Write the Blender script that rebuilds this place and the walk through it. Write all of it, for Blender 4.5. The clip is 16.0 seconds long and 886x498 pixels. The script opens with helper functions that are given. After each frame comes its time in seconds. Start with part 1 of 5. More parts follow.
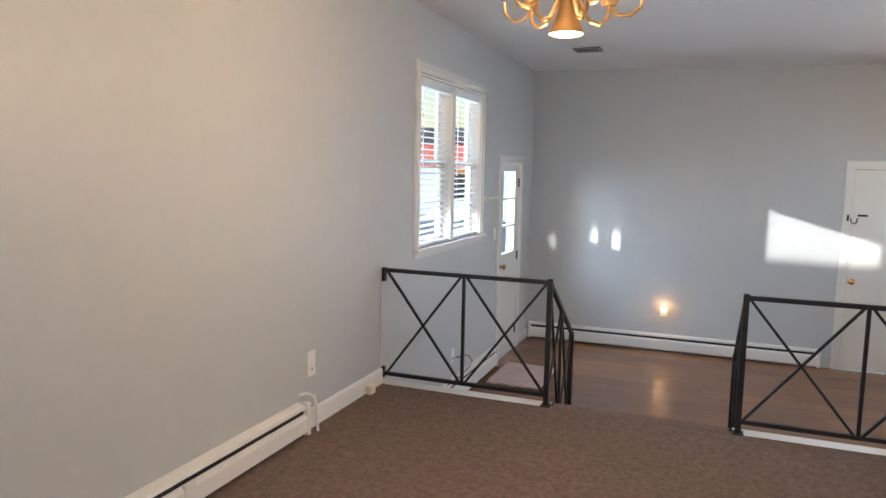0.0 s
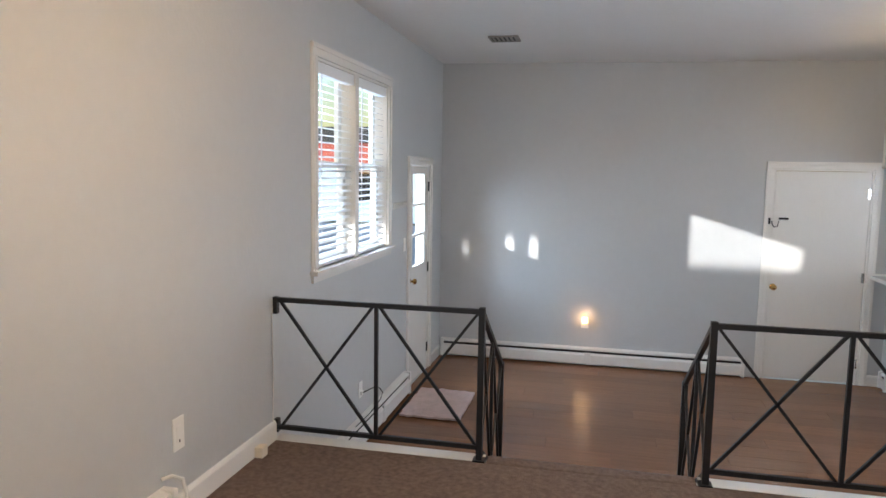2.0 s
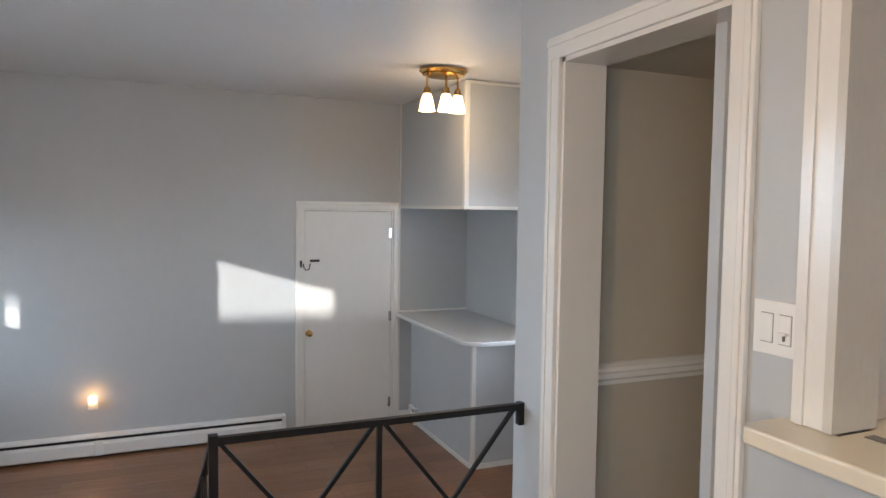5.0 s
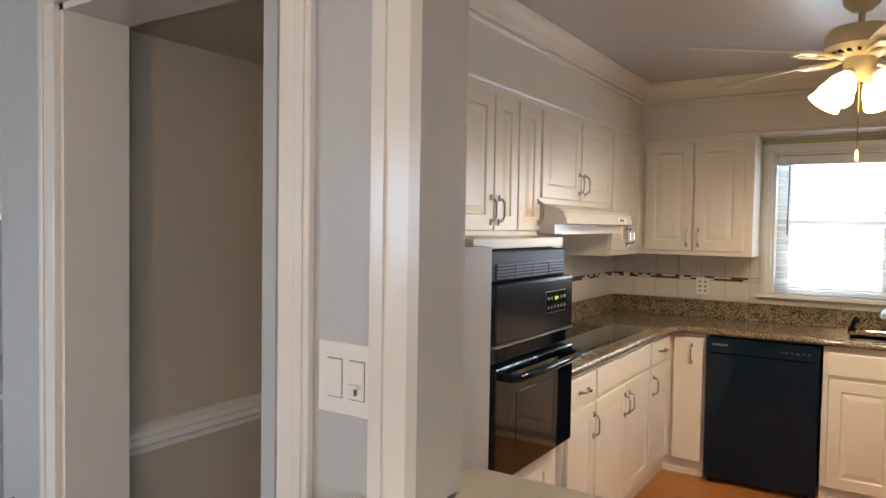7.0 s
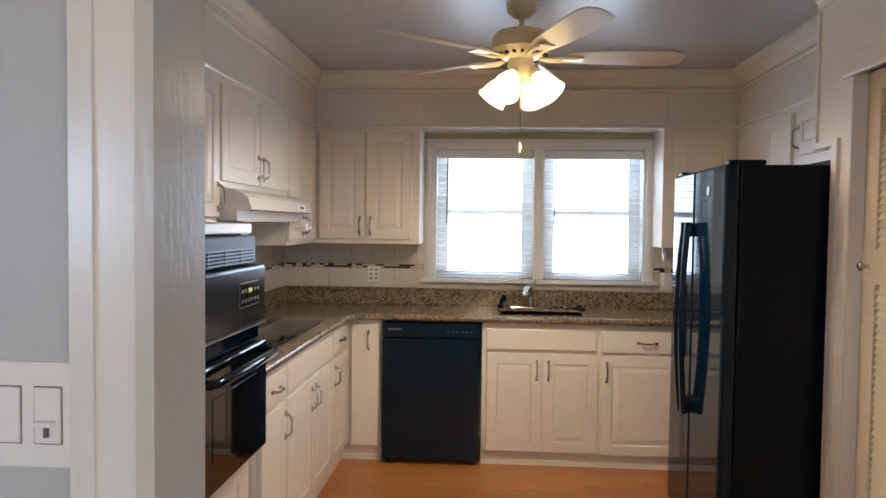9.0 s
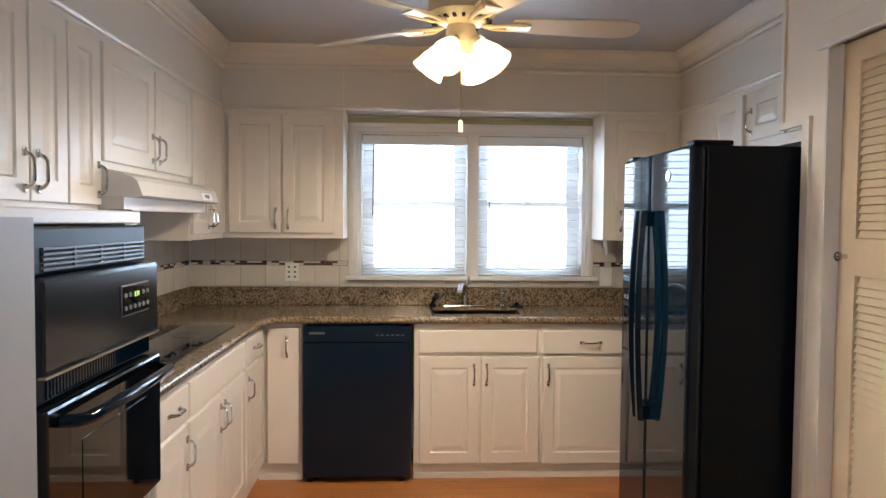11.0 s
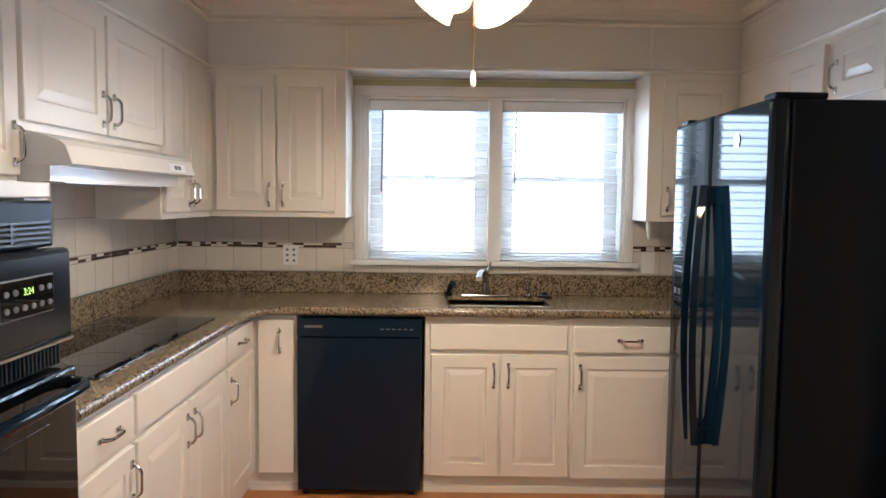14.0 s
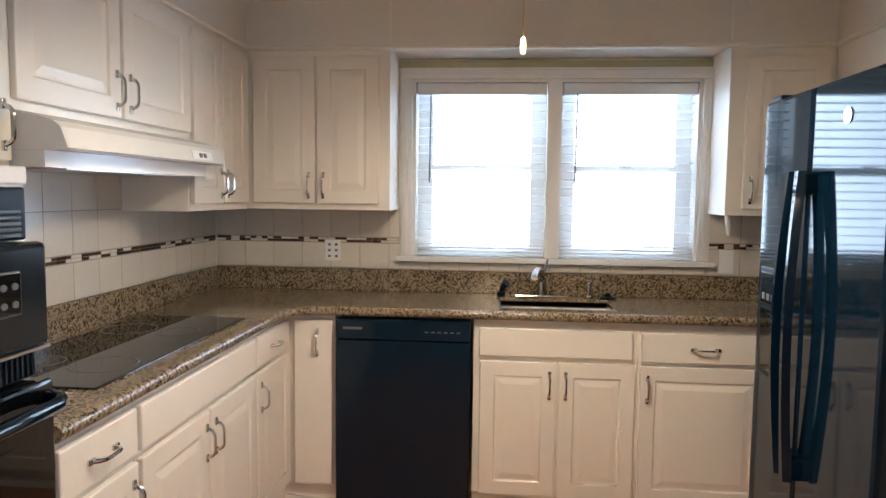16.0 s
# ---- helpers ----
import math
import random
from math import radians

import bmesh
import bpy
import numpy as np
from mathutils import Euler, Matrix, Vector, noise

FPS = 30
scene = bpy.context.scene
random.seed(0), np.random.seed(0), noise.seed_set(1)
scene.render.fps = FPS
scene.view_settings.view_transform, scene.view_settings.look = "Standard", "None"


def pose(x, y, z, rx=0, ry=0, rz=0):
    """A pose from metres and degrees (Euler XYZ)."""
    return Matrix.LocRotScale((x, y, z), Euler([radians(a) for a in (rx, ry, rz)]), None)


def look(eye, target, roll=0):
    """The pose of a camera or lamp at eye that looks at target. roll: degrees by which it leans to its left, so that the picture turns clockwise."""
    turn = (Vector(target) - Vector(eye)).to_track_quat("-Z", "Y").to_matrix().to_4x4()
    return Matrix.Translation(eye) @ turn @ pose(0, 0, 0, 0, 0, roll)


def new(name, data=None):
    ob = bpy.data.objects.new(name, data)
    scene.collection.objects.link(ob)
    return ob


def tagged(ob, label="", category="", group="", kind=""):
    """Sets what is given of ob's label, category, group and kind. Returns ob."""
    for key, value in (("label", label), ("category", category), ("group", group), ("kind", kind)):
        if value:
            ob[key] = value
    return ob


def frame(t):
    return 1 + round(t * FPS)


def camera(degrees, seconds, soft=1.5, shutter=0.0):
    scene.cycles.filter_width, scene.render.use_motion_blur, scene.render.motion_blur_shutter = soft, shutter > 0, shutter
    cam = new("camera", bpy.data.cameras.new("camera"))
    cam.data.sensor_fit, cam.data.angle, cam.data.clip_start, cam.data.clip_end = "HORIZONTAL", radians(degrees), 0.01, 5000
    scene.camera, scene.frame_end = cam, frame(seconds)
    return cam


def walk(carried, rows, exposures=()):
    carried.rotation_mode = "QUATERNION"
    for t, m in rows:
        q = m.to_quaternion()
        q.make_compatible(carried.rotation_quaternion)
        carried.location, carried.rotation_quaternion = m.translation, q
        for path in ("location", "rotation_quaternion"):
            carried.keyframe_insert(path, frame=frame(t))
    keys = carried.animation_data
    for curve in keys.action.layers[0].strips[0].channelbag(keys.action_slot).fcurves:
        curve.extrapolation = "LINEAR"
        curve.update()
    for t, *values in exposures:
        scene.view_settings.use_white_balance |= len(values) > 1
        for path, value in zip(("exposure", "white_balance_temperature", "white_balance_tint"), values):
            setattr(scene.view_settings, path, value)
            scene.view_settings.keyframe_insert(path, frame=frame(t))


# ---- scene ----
cam = camera(65.5, 16.0)
PATH = [
    (0, (0.869, 0.447, 1.384), (0.152, 2.3, 1.155), 1.1),
    (0.5, (0.754, 0.624, 1.4), (0.052, 2.483, 1.171), 1.0),
    (1, (0.677, 0.789, 1.399), (0.025, 2.665, 1.17), 1.0),
    (1.5, (0.611, 0.982, 1.406), (0.047, 2.887, 1.18), 0.9),
    (2, (0.548, 1.157, 1.411), (0.113, 3.096, 1.186), 0.9),
    (2.5, (0.507, 1.313, 1.441), (0.254, 3.285, 1.222), 0.9),
    (3, (0.532, 1.462, 1.455), (0.483, 3.451, 1.253), 0.8),
    (3.5, (0.601, 1.642, 1.477), (0.763, 3.627, 1.299), 0.8),
    (3.7, (0.633, 1.697, 1.473), (0.889, 3.674, 1.308), 0.8),
    (6, (1.109, 2.315, 1.527), (2.343, 3.886, 1.441), 0.7),
    (6.5, (1.208, 2.386, 1.52), (2.698, 3.718, 1.447), 0.7),
    (7, (1.308, 2.431, 1.51), (2.986, 3.517, 1.437), 0.9),
    (7.5, (1.369, 2.493, 1.504), (3.154, 3.392, 1.432), 0.8),
    (8, (1.369, 2.57, 1.501), (3.287, 3.134, 1.431), 0.8),
    (8.5, (1.39, 2.638, 1.481), (3.37, 2.914, 1.413), 0.7),
    (9, (1.445, 2.673, 1.469), (3.439, 2.81, 1.396), 0.7),
    (9.5, (1.543, 2.724, 1.466), (3.541, 2.753, 1.392), 0.6),
    (10, (1.633, 2.768, 1.46), (3.631, 2.702, 1.381), 0.7),
    (10.2, (1.682, 2.783, 1.447), (3.677, 2.671, 1.37), 0.4),
    (12.5, (2.038, 2.654, 1.428), (4.035, 2.607, 1.327), 0.7),
    (13, (2.143, 2.665, 1.415), (4.139, 2.63, 1.302), 0.7),
    (13.5, (2.234, 2.664, 1.419), (4.229, 2.634, 1.289), 0.7),
    (14, (2.344, 2.643, 1.432), (4.339, 2.637, 1.29), 0.7),
    (14.5, (2.422, 2.618, 1.445), (4.416, 2.684, 1.297), 0.8),
    (15, (2.494, 2.605, 1.437), (4.484, 2.741, 1.286), 0.7),
    (15.5, (2.564, 2.592, 1.442), (4.551, 2.761, 1.284), 0.8),
    (16, (2.642, 2.59, 1.416), (4.628, 2.766, 1.257), 0.7),
]
walk(cam, [(t, look(eye, target, roll)) for t, eye, target, roll in PATH], [(0, 0.82, 6050, 10), (3.7, 0.68, 6050, 10), (6, 0.42, 6100, 10), (7.5, 0.25, 6000, 10), (8.5, 0.15, 5500, 10), (10, 0.25, 5500, 10), (12.5, 0.45, 5350, 10), (16, 0.38, 5400, 10)])

# ---- world, sun, large lights ----
world = bpy.data.worlds.new("world")
scene.world = world
world.use_nodes = True
wn = world.node_tree.nodes
sky = wn.new("ShaderNodeTexSky")
sky.sky_type, sky.sun_disc = "NISHITA", False
SUN_WAY = Vector((0.353, 1.0, -0.108))
sky.sun_elevation = math.asin(-SUN_WAY.normalized().z)
sky.sun_rotation = math.atan2(-SUN_WAY.x, -SUN_WAY.y)
wn["Background"].inputs[1].default_value = 0.14
world.node_tree.links.new(sky.outputs[0], wn["Background"].inputs[0])


def lamp(name, kind, m, energy, colour, size=0.05, size_y=None):
    data = bpy.data.lights.new(name, kind)
    data.energy, data.color = energy, colour
    if kind == "AREA":
        data.shape, data.size, data.size_y = "RECTANGLE", size, size_y
    elif kind == "SUN":
        data.angle = radians(0.4)
    elif kind == "SPOT":
        data.shadow_soft_size, data.spot_size, data.spot_blend = size, radians(155), 0.5
    else:
        data.shadow_soft_size = size
    ob = new(name, data)
    ob.matrix_world = m
    return ob


WARM = (1.0, 0.70, 0.40)
FANWARM = (1.0, 0.79, 0.54)
lamp("sun", "SUN", look((-20, -50, 8), Vector((-20, -50, 8)) + SUN_WAY), 4.5, (1.0, 0.95, 0.86))
lamp("kitchen_window_daylight", "AREA", look((6.36, 2.35, 1.55), (2.0, 2.35, 1.5)), 15.0, (0.66, 0.84, 1.0), 1.4, 0.85)
lamp("side_window_daylight", "AREA", look((-2.6, 6.2, 1.75), (2.6, 6.3, 0.6)), 170.0, (0.70, 0.86, 1.0), 2.2, 1.3)
# Added lamp behind an assumed east window; brightens lower floor and west wall.
lamp("lower_room_added_daylight", "AREA", look((4.05, 5.6, 0.95), (0.0, 5.5, -1.2)), 52.0, (0.76, 0.88, 1.0), 1.5, 1.1)
lamp("west_window_daylight", "AREA", look((-1.03, -0.4, 1.3), (3.0, -0.4, 1.1)), 42.0, (0.90, 0.95, 1.0), 3.0, 1.0)
lamp("door_glass_daylight", "AREA", look((-1.95, 7.35, 2.5), (-0.7, 7.35, 0.6)), 80.0, (0.66, 0.82, 1.0), 0.6, 0.6)

# ---- materials ----


def mat(name, colour, rough=0.5, metal=0.0, vary=0.06, scale=4.0, bump=0.0, bump_scale=60.0, spec=0.5, stretch=(1, 1, 1), per_object=0.0, coat=0.0, emit=0.0, emit_colour=None):
    """A principled material with two scales of variation and a fine relief."""
    m = bpy.data.materials.new(name)
    m.use_nodes = True
    nt = m.node_tree
    n, l = nt.nodes, nt.links
    b = n["Principled BSDF"]
    b.inputs["Roughness"].default_value = rough
    b.inputs["Metallic"].default_value = metal
    b.inputs["Specular IOR Level"].default_value = spec
    b.inputs["Coat Weight"].default_value = coat
    tc = n.new("ShaderNodeTexCoord")
    mp = n.new("ShaderNodeMapping")
    mp.inputs["Scale"].default_value = stretch
    l.new(tc.outputs["Object"], mp.inputs[0])
    big, small = n.new("ShaderNodeTexNoise"), n.new("ShaderNodeTexNoise")
    big.inputs["Scale"].default_value, small.inputs["Scale"].default_value = scale, scale * 9
    big.inputs["Detail"].default_value, small.inputs["Detail"].default_value = 4, 6
    for q in (big, small):
        l.new(mp.outputs[0], q.inputs["Vector"])
    add = n.new("ShaderNodeMath")
    add.operation = "ADD"
    l.new(big.outputs["Fac"], add.inputs[0])
    l.new(small.outputs["Fac"], add.inputs[1])
    rng = n.new("ShaderNodeMapRange")
    rng.inputs["From Min"].default_value, rng.inputs["From Max"].default_value = 0.6, 1.4
    rng.inputs["To Min"].default_value, rng.inputs["To Max"].default_value = 1 - vary, 1 + vary
    l.new(add.outputs[0], rng.inputs["Value"])
    value = rng.outputs[0]
    if per_object:
        info, r2, mul = n.new("ShaderNodeObjectInfo"), n.new("ShaderNodeMapRange"), n.new("ShaderNodeMath")
        r2.inputs["To Min"].default_value, r2.inputs["To Max"].default_value = 1 - per_object, 1 + per_object
        mul.operation = "MULTIPLY"
        l.new(info.outputs["Random"], r2.inputs["Value"])
        l.new(r2.outputs[0], mul.inputs[0])
        l.new(value, mul.inputs[1])
        value = mul.outputs[0]
    mix = n.new("ShaderNodeVectorMath")
    mix.operation = "SCALE"
    mix.inputs[0].default_value = colour
    l.new(value, mix.inputs["Scale"])
    l.new(mix.outputs[0], b.inputs["Base Color"])
    if bump:
        bn, bp = n.new("ShaderNodeTexNoise"), n.new("ShaderNodeBump")
        bn.inputs["Scale"].default_value, bn.inputs["Detail"].default_value = bump_scale, 5
        l.new(mp.outputs[0], bn.inputs["Vector"])
        bp.inputs["Strength"].default_value, bp.inputs["Distance"].default_value = bump, 0.01
        l.new(bn.outputs["Fac"], bp.inputs["Height"])
        l.new(bp.outputs[0], b.inputs["Normal"])
    if emit:
        b.inputs["Emission Color"].default_value = (*(emit_colour or colour), 1)
        b.inputs["Emission Strength"].default_value = emit
    return m


PAINT = mat("grey wall paint", (0.50, 0.51, 0.515), 0.42, vary=0.025, scale=2.0, bump=0.10, bump_scale=45)
CEIL = mat("ceiling paint", (0.74, 0.73, 0.72), 0.55, vary=0.02, scale=2.0, bump=0.08, bump_scale=40)
TRIM = mat("white gloss trim paint", (0.78, 0.76, 0.72), 0.22, vary=0.02, bump=0.035, bump_scale=22, stretch=(3, 3, 1))
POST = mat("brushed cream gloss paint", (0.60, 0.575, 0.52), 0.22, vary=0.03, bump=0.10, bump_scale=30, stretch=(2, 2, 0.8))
CREAM = mat("cream cabinet paint", (0.81, 0.745, 0.645), 0.3, vary=0.02, scale=3, bump=0.03, bump_scale=30)
BEIGE = mat("beige soffit panel paint", (0.72, 0.675, 0.60), 0.35, vary=0.02, scale=2, bump=0.03, bump_scale=30)
LOUVRE = mat("yellowish louvre paint", (0.72, 0.60, 0.42), 0.4, vary=0.03, bump=0.04)
CLOSET = mat("taupe closet paint", (0.50, 0.45, 0.36), 0.5, vary=0.03, scale=2, bump=0.06)
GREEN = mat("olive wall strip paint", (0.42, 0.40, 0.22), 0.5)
IRON = mat("black wrought iron", (0.006, 0.006, 0.007), 0.45, vary=0.2, scale=20, bump=0.1, bump_scale=90)
BLACK = mat("black appliance enamel", (0.003, 0.012, 0.025), 0.05, vary=0.0, spec=0.35)
SATIN = mat("black satin appliance side", (0.004, 0.008, 0.014), 0.33, vary=0.1, bump=0.04, bump_scale=220, spec=0.15)
OVENFACE = mat("blue-black satin oven panel", (0.005, 0.009, 0.015), 0.16, vary=0.1, spec=0.4)
OVENSLAT = mat("blue-grey satin vent slat", (0.035, 0.045, 0.06), 0.3, vary=0.05)
GLOSS = mat("black glass", (0.004, 0.005, 0.006), 0.03, vary=0.0)
CHROME = mat("chrome", (0.62, 0.60, 0.57), 0.12, 1.0, vary=0.03)
STEEL = mat("brushed steel", (0.50, 0.47, 0.43), 0.28, 1.0, vary=0.06, scale=30, stretch=(1, 12, 1))
BRASS = mat("brass", (0.60, 0.36, 0.12), 0.22, 1.0, vary=0.06, scale=10)
GOLD = mat("antique gold chandelier metal", (0.50, 0.30, 0.12), 0.34, 0.8, vary=0.1, scale=12)
PLASTIC = mat("white plastic", (0.80, 0.79, 0.76), 0.35, vary=0.02)
HOODMETAL = mat("white enamelled hood", (0.78, 0.75, 0.70), 0.16, vary=0.02)
HEATER = mat("white heater enamel", (0.74, 0.72, 0.69), 0.3, vary=0.03, scale=6)
# Near-black colour for shade inside slots and vents, and for floor joints.
DARK = mat("near-black slot and joint fill", (0.012, 0.011, 0.010), 0.7, vary=0.1)
GREYPLASTIC = mat("grey printed marks", (0.13, 0.13, 0.13), 0.5)
VENTGREY = mat("grey vent metal", (0.22, 0.20, 0.18), 0.5)
BLIND = mat("white blind slat", (0.78, 0.79, 0.80), 0.4, vary=0.02)
FANCREAM = mat("cream fan enamel", (0.72, 0.62, 0.42), 0.3, vary=0.02)
FANBLADE = mat("cream fan blade", (0.70, 0.62, 0.47), 0.28, vary=0.03, scale=8, stretch=(1, 1, 1))
SHADE = mat("lit frosted glass shade", (0.9, 0.85, 0.75), 0.3, emit=4.5, emit_colour=(1.0, 0.68, 0.30))
SHADE_DIM = mat("lit amber glass shade", (0.9, 0.85, 0.75), 0.3, emit=3.2, emit_colour=(1.0, 0.60, 0.26))
BULB = mat("lit bulb", (0.9, 0.9, 0.85), 0.3, emit=14.0, emit_colour=(1.0, 0.80, 0.52))
NIGHT = mat("lit night light lens", (0.9, 0.8, 0.6), 0.4, emit=6.0, emit_colour=(1.0, 0.55, 0.2))
DIGITS = mat("green display digits", (0.1, 0.2, 0.05), 0.5, emit=1.2, emit_colour=(0.55, 0.75, 0.15))
MAT_PINK = mat("pink bath mat pile", (0.62, 0.48, 0.45), 0.95, vary=0.14, scale=9, bump=0.8, bump_scale=160)
LAMINATE = mat("brown laminate plank", (0.22, 0.104, 0.052), 0.27, vary=0.22, scale=5, bump=0.05, bump_scale=60, stretch=(0.5, 6, 1), per_object=0.13)
OAK = mat("orange oak floor", (0.42, 0.165, 0.042), 0.30, vary=0.18, scale=5, bump=0.04, bump_scale=60, stretch=(6, 0.6, 1), per_object=0.14)
TILE = mat("cream wall tile", (0.68, 0.62, 0.53), 0.2, vary=0.03, scale=5, per_object=0.03)
GROUT = mat("grout", (0.34, 0.30, 0.25), 0.8)
MOSAIC = mat("brown glass mosaic", (0.07, 0.035, 0.018), 0.15, vary=0.3, scale=30, per_object=0.7)
BARTOP = mat("white laminate bar top", (0.68, 0.69, 0.69), 0.25, vary=0.03)
LEDGE = mat("cream ledge laminate", (0.74, 0.67, 0.54), 0.3, vary=0.03, scale=8)
# The blue here is skylight on shaded ground, put into the base colour.
SKYLIT_CONCRETE = mat("driveway concrete tinted with skylight", (0.24, 0.31, 0.41), 0.9, vary=0.2, scale=2)
LAWN = mat("winter lawn", (0.10, 0.11, 0.035), 0.9, vary=0.3, scale=0.6)
BRICK = mat("red brick house wall", (0.28, 0.07, 0.05), 0.8, vary=0.2, scale=2)
SIDING = mat("blue-grey house siding", (0.25, 0.36, 0.52), 0.6, vary=0.05)
# Emission stands in for bright daylight outside; the sheet is no lamp.
GLOW = mat("glowing sheet for overexposed daylight", (0.8, 0.8, 0.8), 0.9, emit=3.2, emit_colour=(0.93, 0.96, 1.0))
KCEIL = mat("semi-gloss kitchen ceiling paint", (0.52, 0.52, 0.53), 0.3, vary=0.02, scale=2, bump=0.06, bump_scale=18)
BARK = mat("grey brown bark", (0.10, 0.075, 0.055), 0.9, vary=0.3, scale=8, bump=0.6, bump_scale=30)
LEAF = mat("dull green leaf", (0.06, 0.085, 0.03), 0.6, vary=0.3, scale=3)
ROOF = mat("dark roof shingles", (0.07, 0.065, 0.06), 0.9, vary=0.2)

CARPET = mat("brown grey carpet pile", (0.185, 0.135, 0.112), 0.97, vary=0.45, scale=42, bump=0.8, bump_scale=170, spec=0.1)


def granite():
    m = mat("brown speckled granite", (0.2, 0.16, 0.11), 0.12, vary=0.1)
    nt = m.node_tree
    n, l = nt.nodes, nt.links
    tc, vo, no, big = n.new("ShaderNodeTexCoord"), n.new("ShaderNodeTexVoronoi"), n.new("ShaderNodeTexNoise"), n.new("ShaderNodeTexNoise")
    vo.inputs["Scale"].default_value, no.inputs["Scale"].default_value, big.inputs["Scale"].default_value = 150, 95, 20
    no.inputs["Detail"].default_value, big.inputs["Detail"].default_value = 6, 5
    for q in (vo, no, big):
        l.new(tc.outputs["Object"], q.inputs["Vector"])
    sep, a, b2 = n.new("ShaderNodeSeparateColor"), n.new("ShaderNodeMath"), n.new("ShaderNodeMath")
    l.new(vo.outputs["Color"], sep.inputs[0])
    a.operation = b2.operation = "MULTIPLY_ADD"
    a.inputs[1].default_value, b2.inputs[1].default_value = 0.45, 0.4
    l.new(sep.outputs[0], a.inputs[0])
    l.new(no.outputs["Fac"], a.inputs[2])
    l.new(big.outputs["Fac"], b2.inputs[0])
    l.new(a.outputs[0], b2.inputs[2])
    ramp = n.new("ShaderNodeValToRGB")
    e = ramp.color_ramp.elements
    e[0].position, e[0].color = 0.60, (0.022, 0.016, 0.011, 1)
    e[1].position, e[1].color = 1.20, (0.44, 0.36, 0.25, 1)
    for p, c in ((0.78, (0.10, 0.07, 0.04, 1)), (0.92, (0.20, 0.145, 0.082, 1)), (1.0, (0.29, 0.22, 0.135, 1))):
        k = e.new(p)
        k.color = c
    l.new(b2.outputs[0], ramp.inputs[0])
    l.new(ramp.outputs[0], n["Principled BSDF"].inputs["Base Color"])
    return m


GRANITE = granite()


def pane_glass():
    m = bpy.data.materials.new("window glass")
    m.use_nodes = True
    n, l = m.node_tree.nodes, m.node_tree.links
    n.remove(n["Principled BSDF"])
    t, g, mix = n.new("ShaderNodeBsdfTransparent"), n.new("ShaderNodeBsdfGlossy"), n.new("ShaderNodeMixShader")
    g.inputs["Roughness"].default_value = 0.02
    mix.inputs[0].default_value = 0.04
    l.new(t.outputs[0], mix.inputs[1])
    l.new(g.outputs[0], mix.inputs[2])
    l.new(mix.outputs[0], n["Material Output"].inputs[0])
    return m


GLASS = pane_glass()

# ---- building helpers ----
BASE = {}
FACES = {"-y": ((1, 0, 0), (0, 0, 1), (0, -1, 0)), "-x": ((0, -1, 0), (0, 0, 1), (-1, 0, 0)),
         "+y": ((-1, 0, 0), (0, 0, 1), (0, 1, 0)), "+x": ((0, 1, 0), (0, 0, 1), (1, 0, 0)), "up": ((1, 0, 0), (0, 1, 0), (0, 0, 1)), "down": ((1, 0, 0), (0, -1, 0), (0, 0, -1))}


def facing(way, x, y, z):
    """The pose of a thing that is built flat: u to the right, v up, n out of the wall."""
    u, v, n = (Vector(a) for a in FACES[way])
    m = Matrix((u, v, n)).transposed().to_4x4()
    m.translation = (x, y, z)
    return m


def thing(name, at, label="", category="", group="", kind=""):
    ob = tagged(new(name), label, category, group, kind)
    ob.location = at
    ob.empty_display_size = 0.1
    BASE[ob] = Vector(at)
    return ob


def part(name, bm, material, parent, label="", smooth=False):
    base = BASE.get(parent, Vector())
    bmesh.ops.translate(bm, vec=-base, verts=bm.verts)
    me = bpy.data.meshes.new(name)
    bm.normal_update()
    bm.to_mesh(me)
    bm.free()
    me.materials.append(material)
    if smooth:
        me.shade_smooth()
        me.set_sharp_from_angle(angle=radians(40))
    ob = new(name, me)
    if parent:
        ob.parent = parent
    BASE[ob] = base
    return tagged(ob, label)


def solid(name, bm, material, label, category, kind="", group="", smooth=False):
    """A thing of one mesh, with its origin at the middle of its base."""
    lo = [min(v.co[i] for v in bm.verts) for i in range(3)]
    hi = [max(v.co[i] for v in bm.verts) for i in range(3)]
    at = Vector(((lo[0] + hi[0]) / 2, (lo[1] + hi[1]) / 2, lo[2]))
    bmesh.ops.translate(bm, vec=-at, verts=bm.verts)
    ob = part(name, bm, material, None, smooth=smooth)
    ob.location = at
    BASE[ob] = at
    return tagged(ob, label, category, group, kind)


def box(bm, x0, x1, y0, y1, z0, z1, bevel=0.0, m=None):
    made = bmesh.ops.create_cube(bm, size=1.0)["verts"]
    t = Matrix.LocRotScale(((x0 + x1) / 2, (y0 + y1) / 2, (z0 + z1) / 2), None, (abs(x1 - x0), abs(y1 - y0), abs(z1 - z0)))
    bmesh.ops.transform(bm, matrix=t, verts=made)
    if bevel:
        edges = list({e for v in made for e in v.link_edges})
        made = bmesh.ops.bevel(bm, geom=edges, offset=bevel, segments=2, affect="EDGES", profile=0.5)["verts"]
    if m:
        bmesh.ops.transform(bm, matrix=m, verts=list(set(made)))
    return bm


def B(x0, x1, y0, y1, z0, z1, bevel=0.0, m=None):
    return box(bmesh.new(), x0, x1, y0, y1, z0, z1, bevel, m)


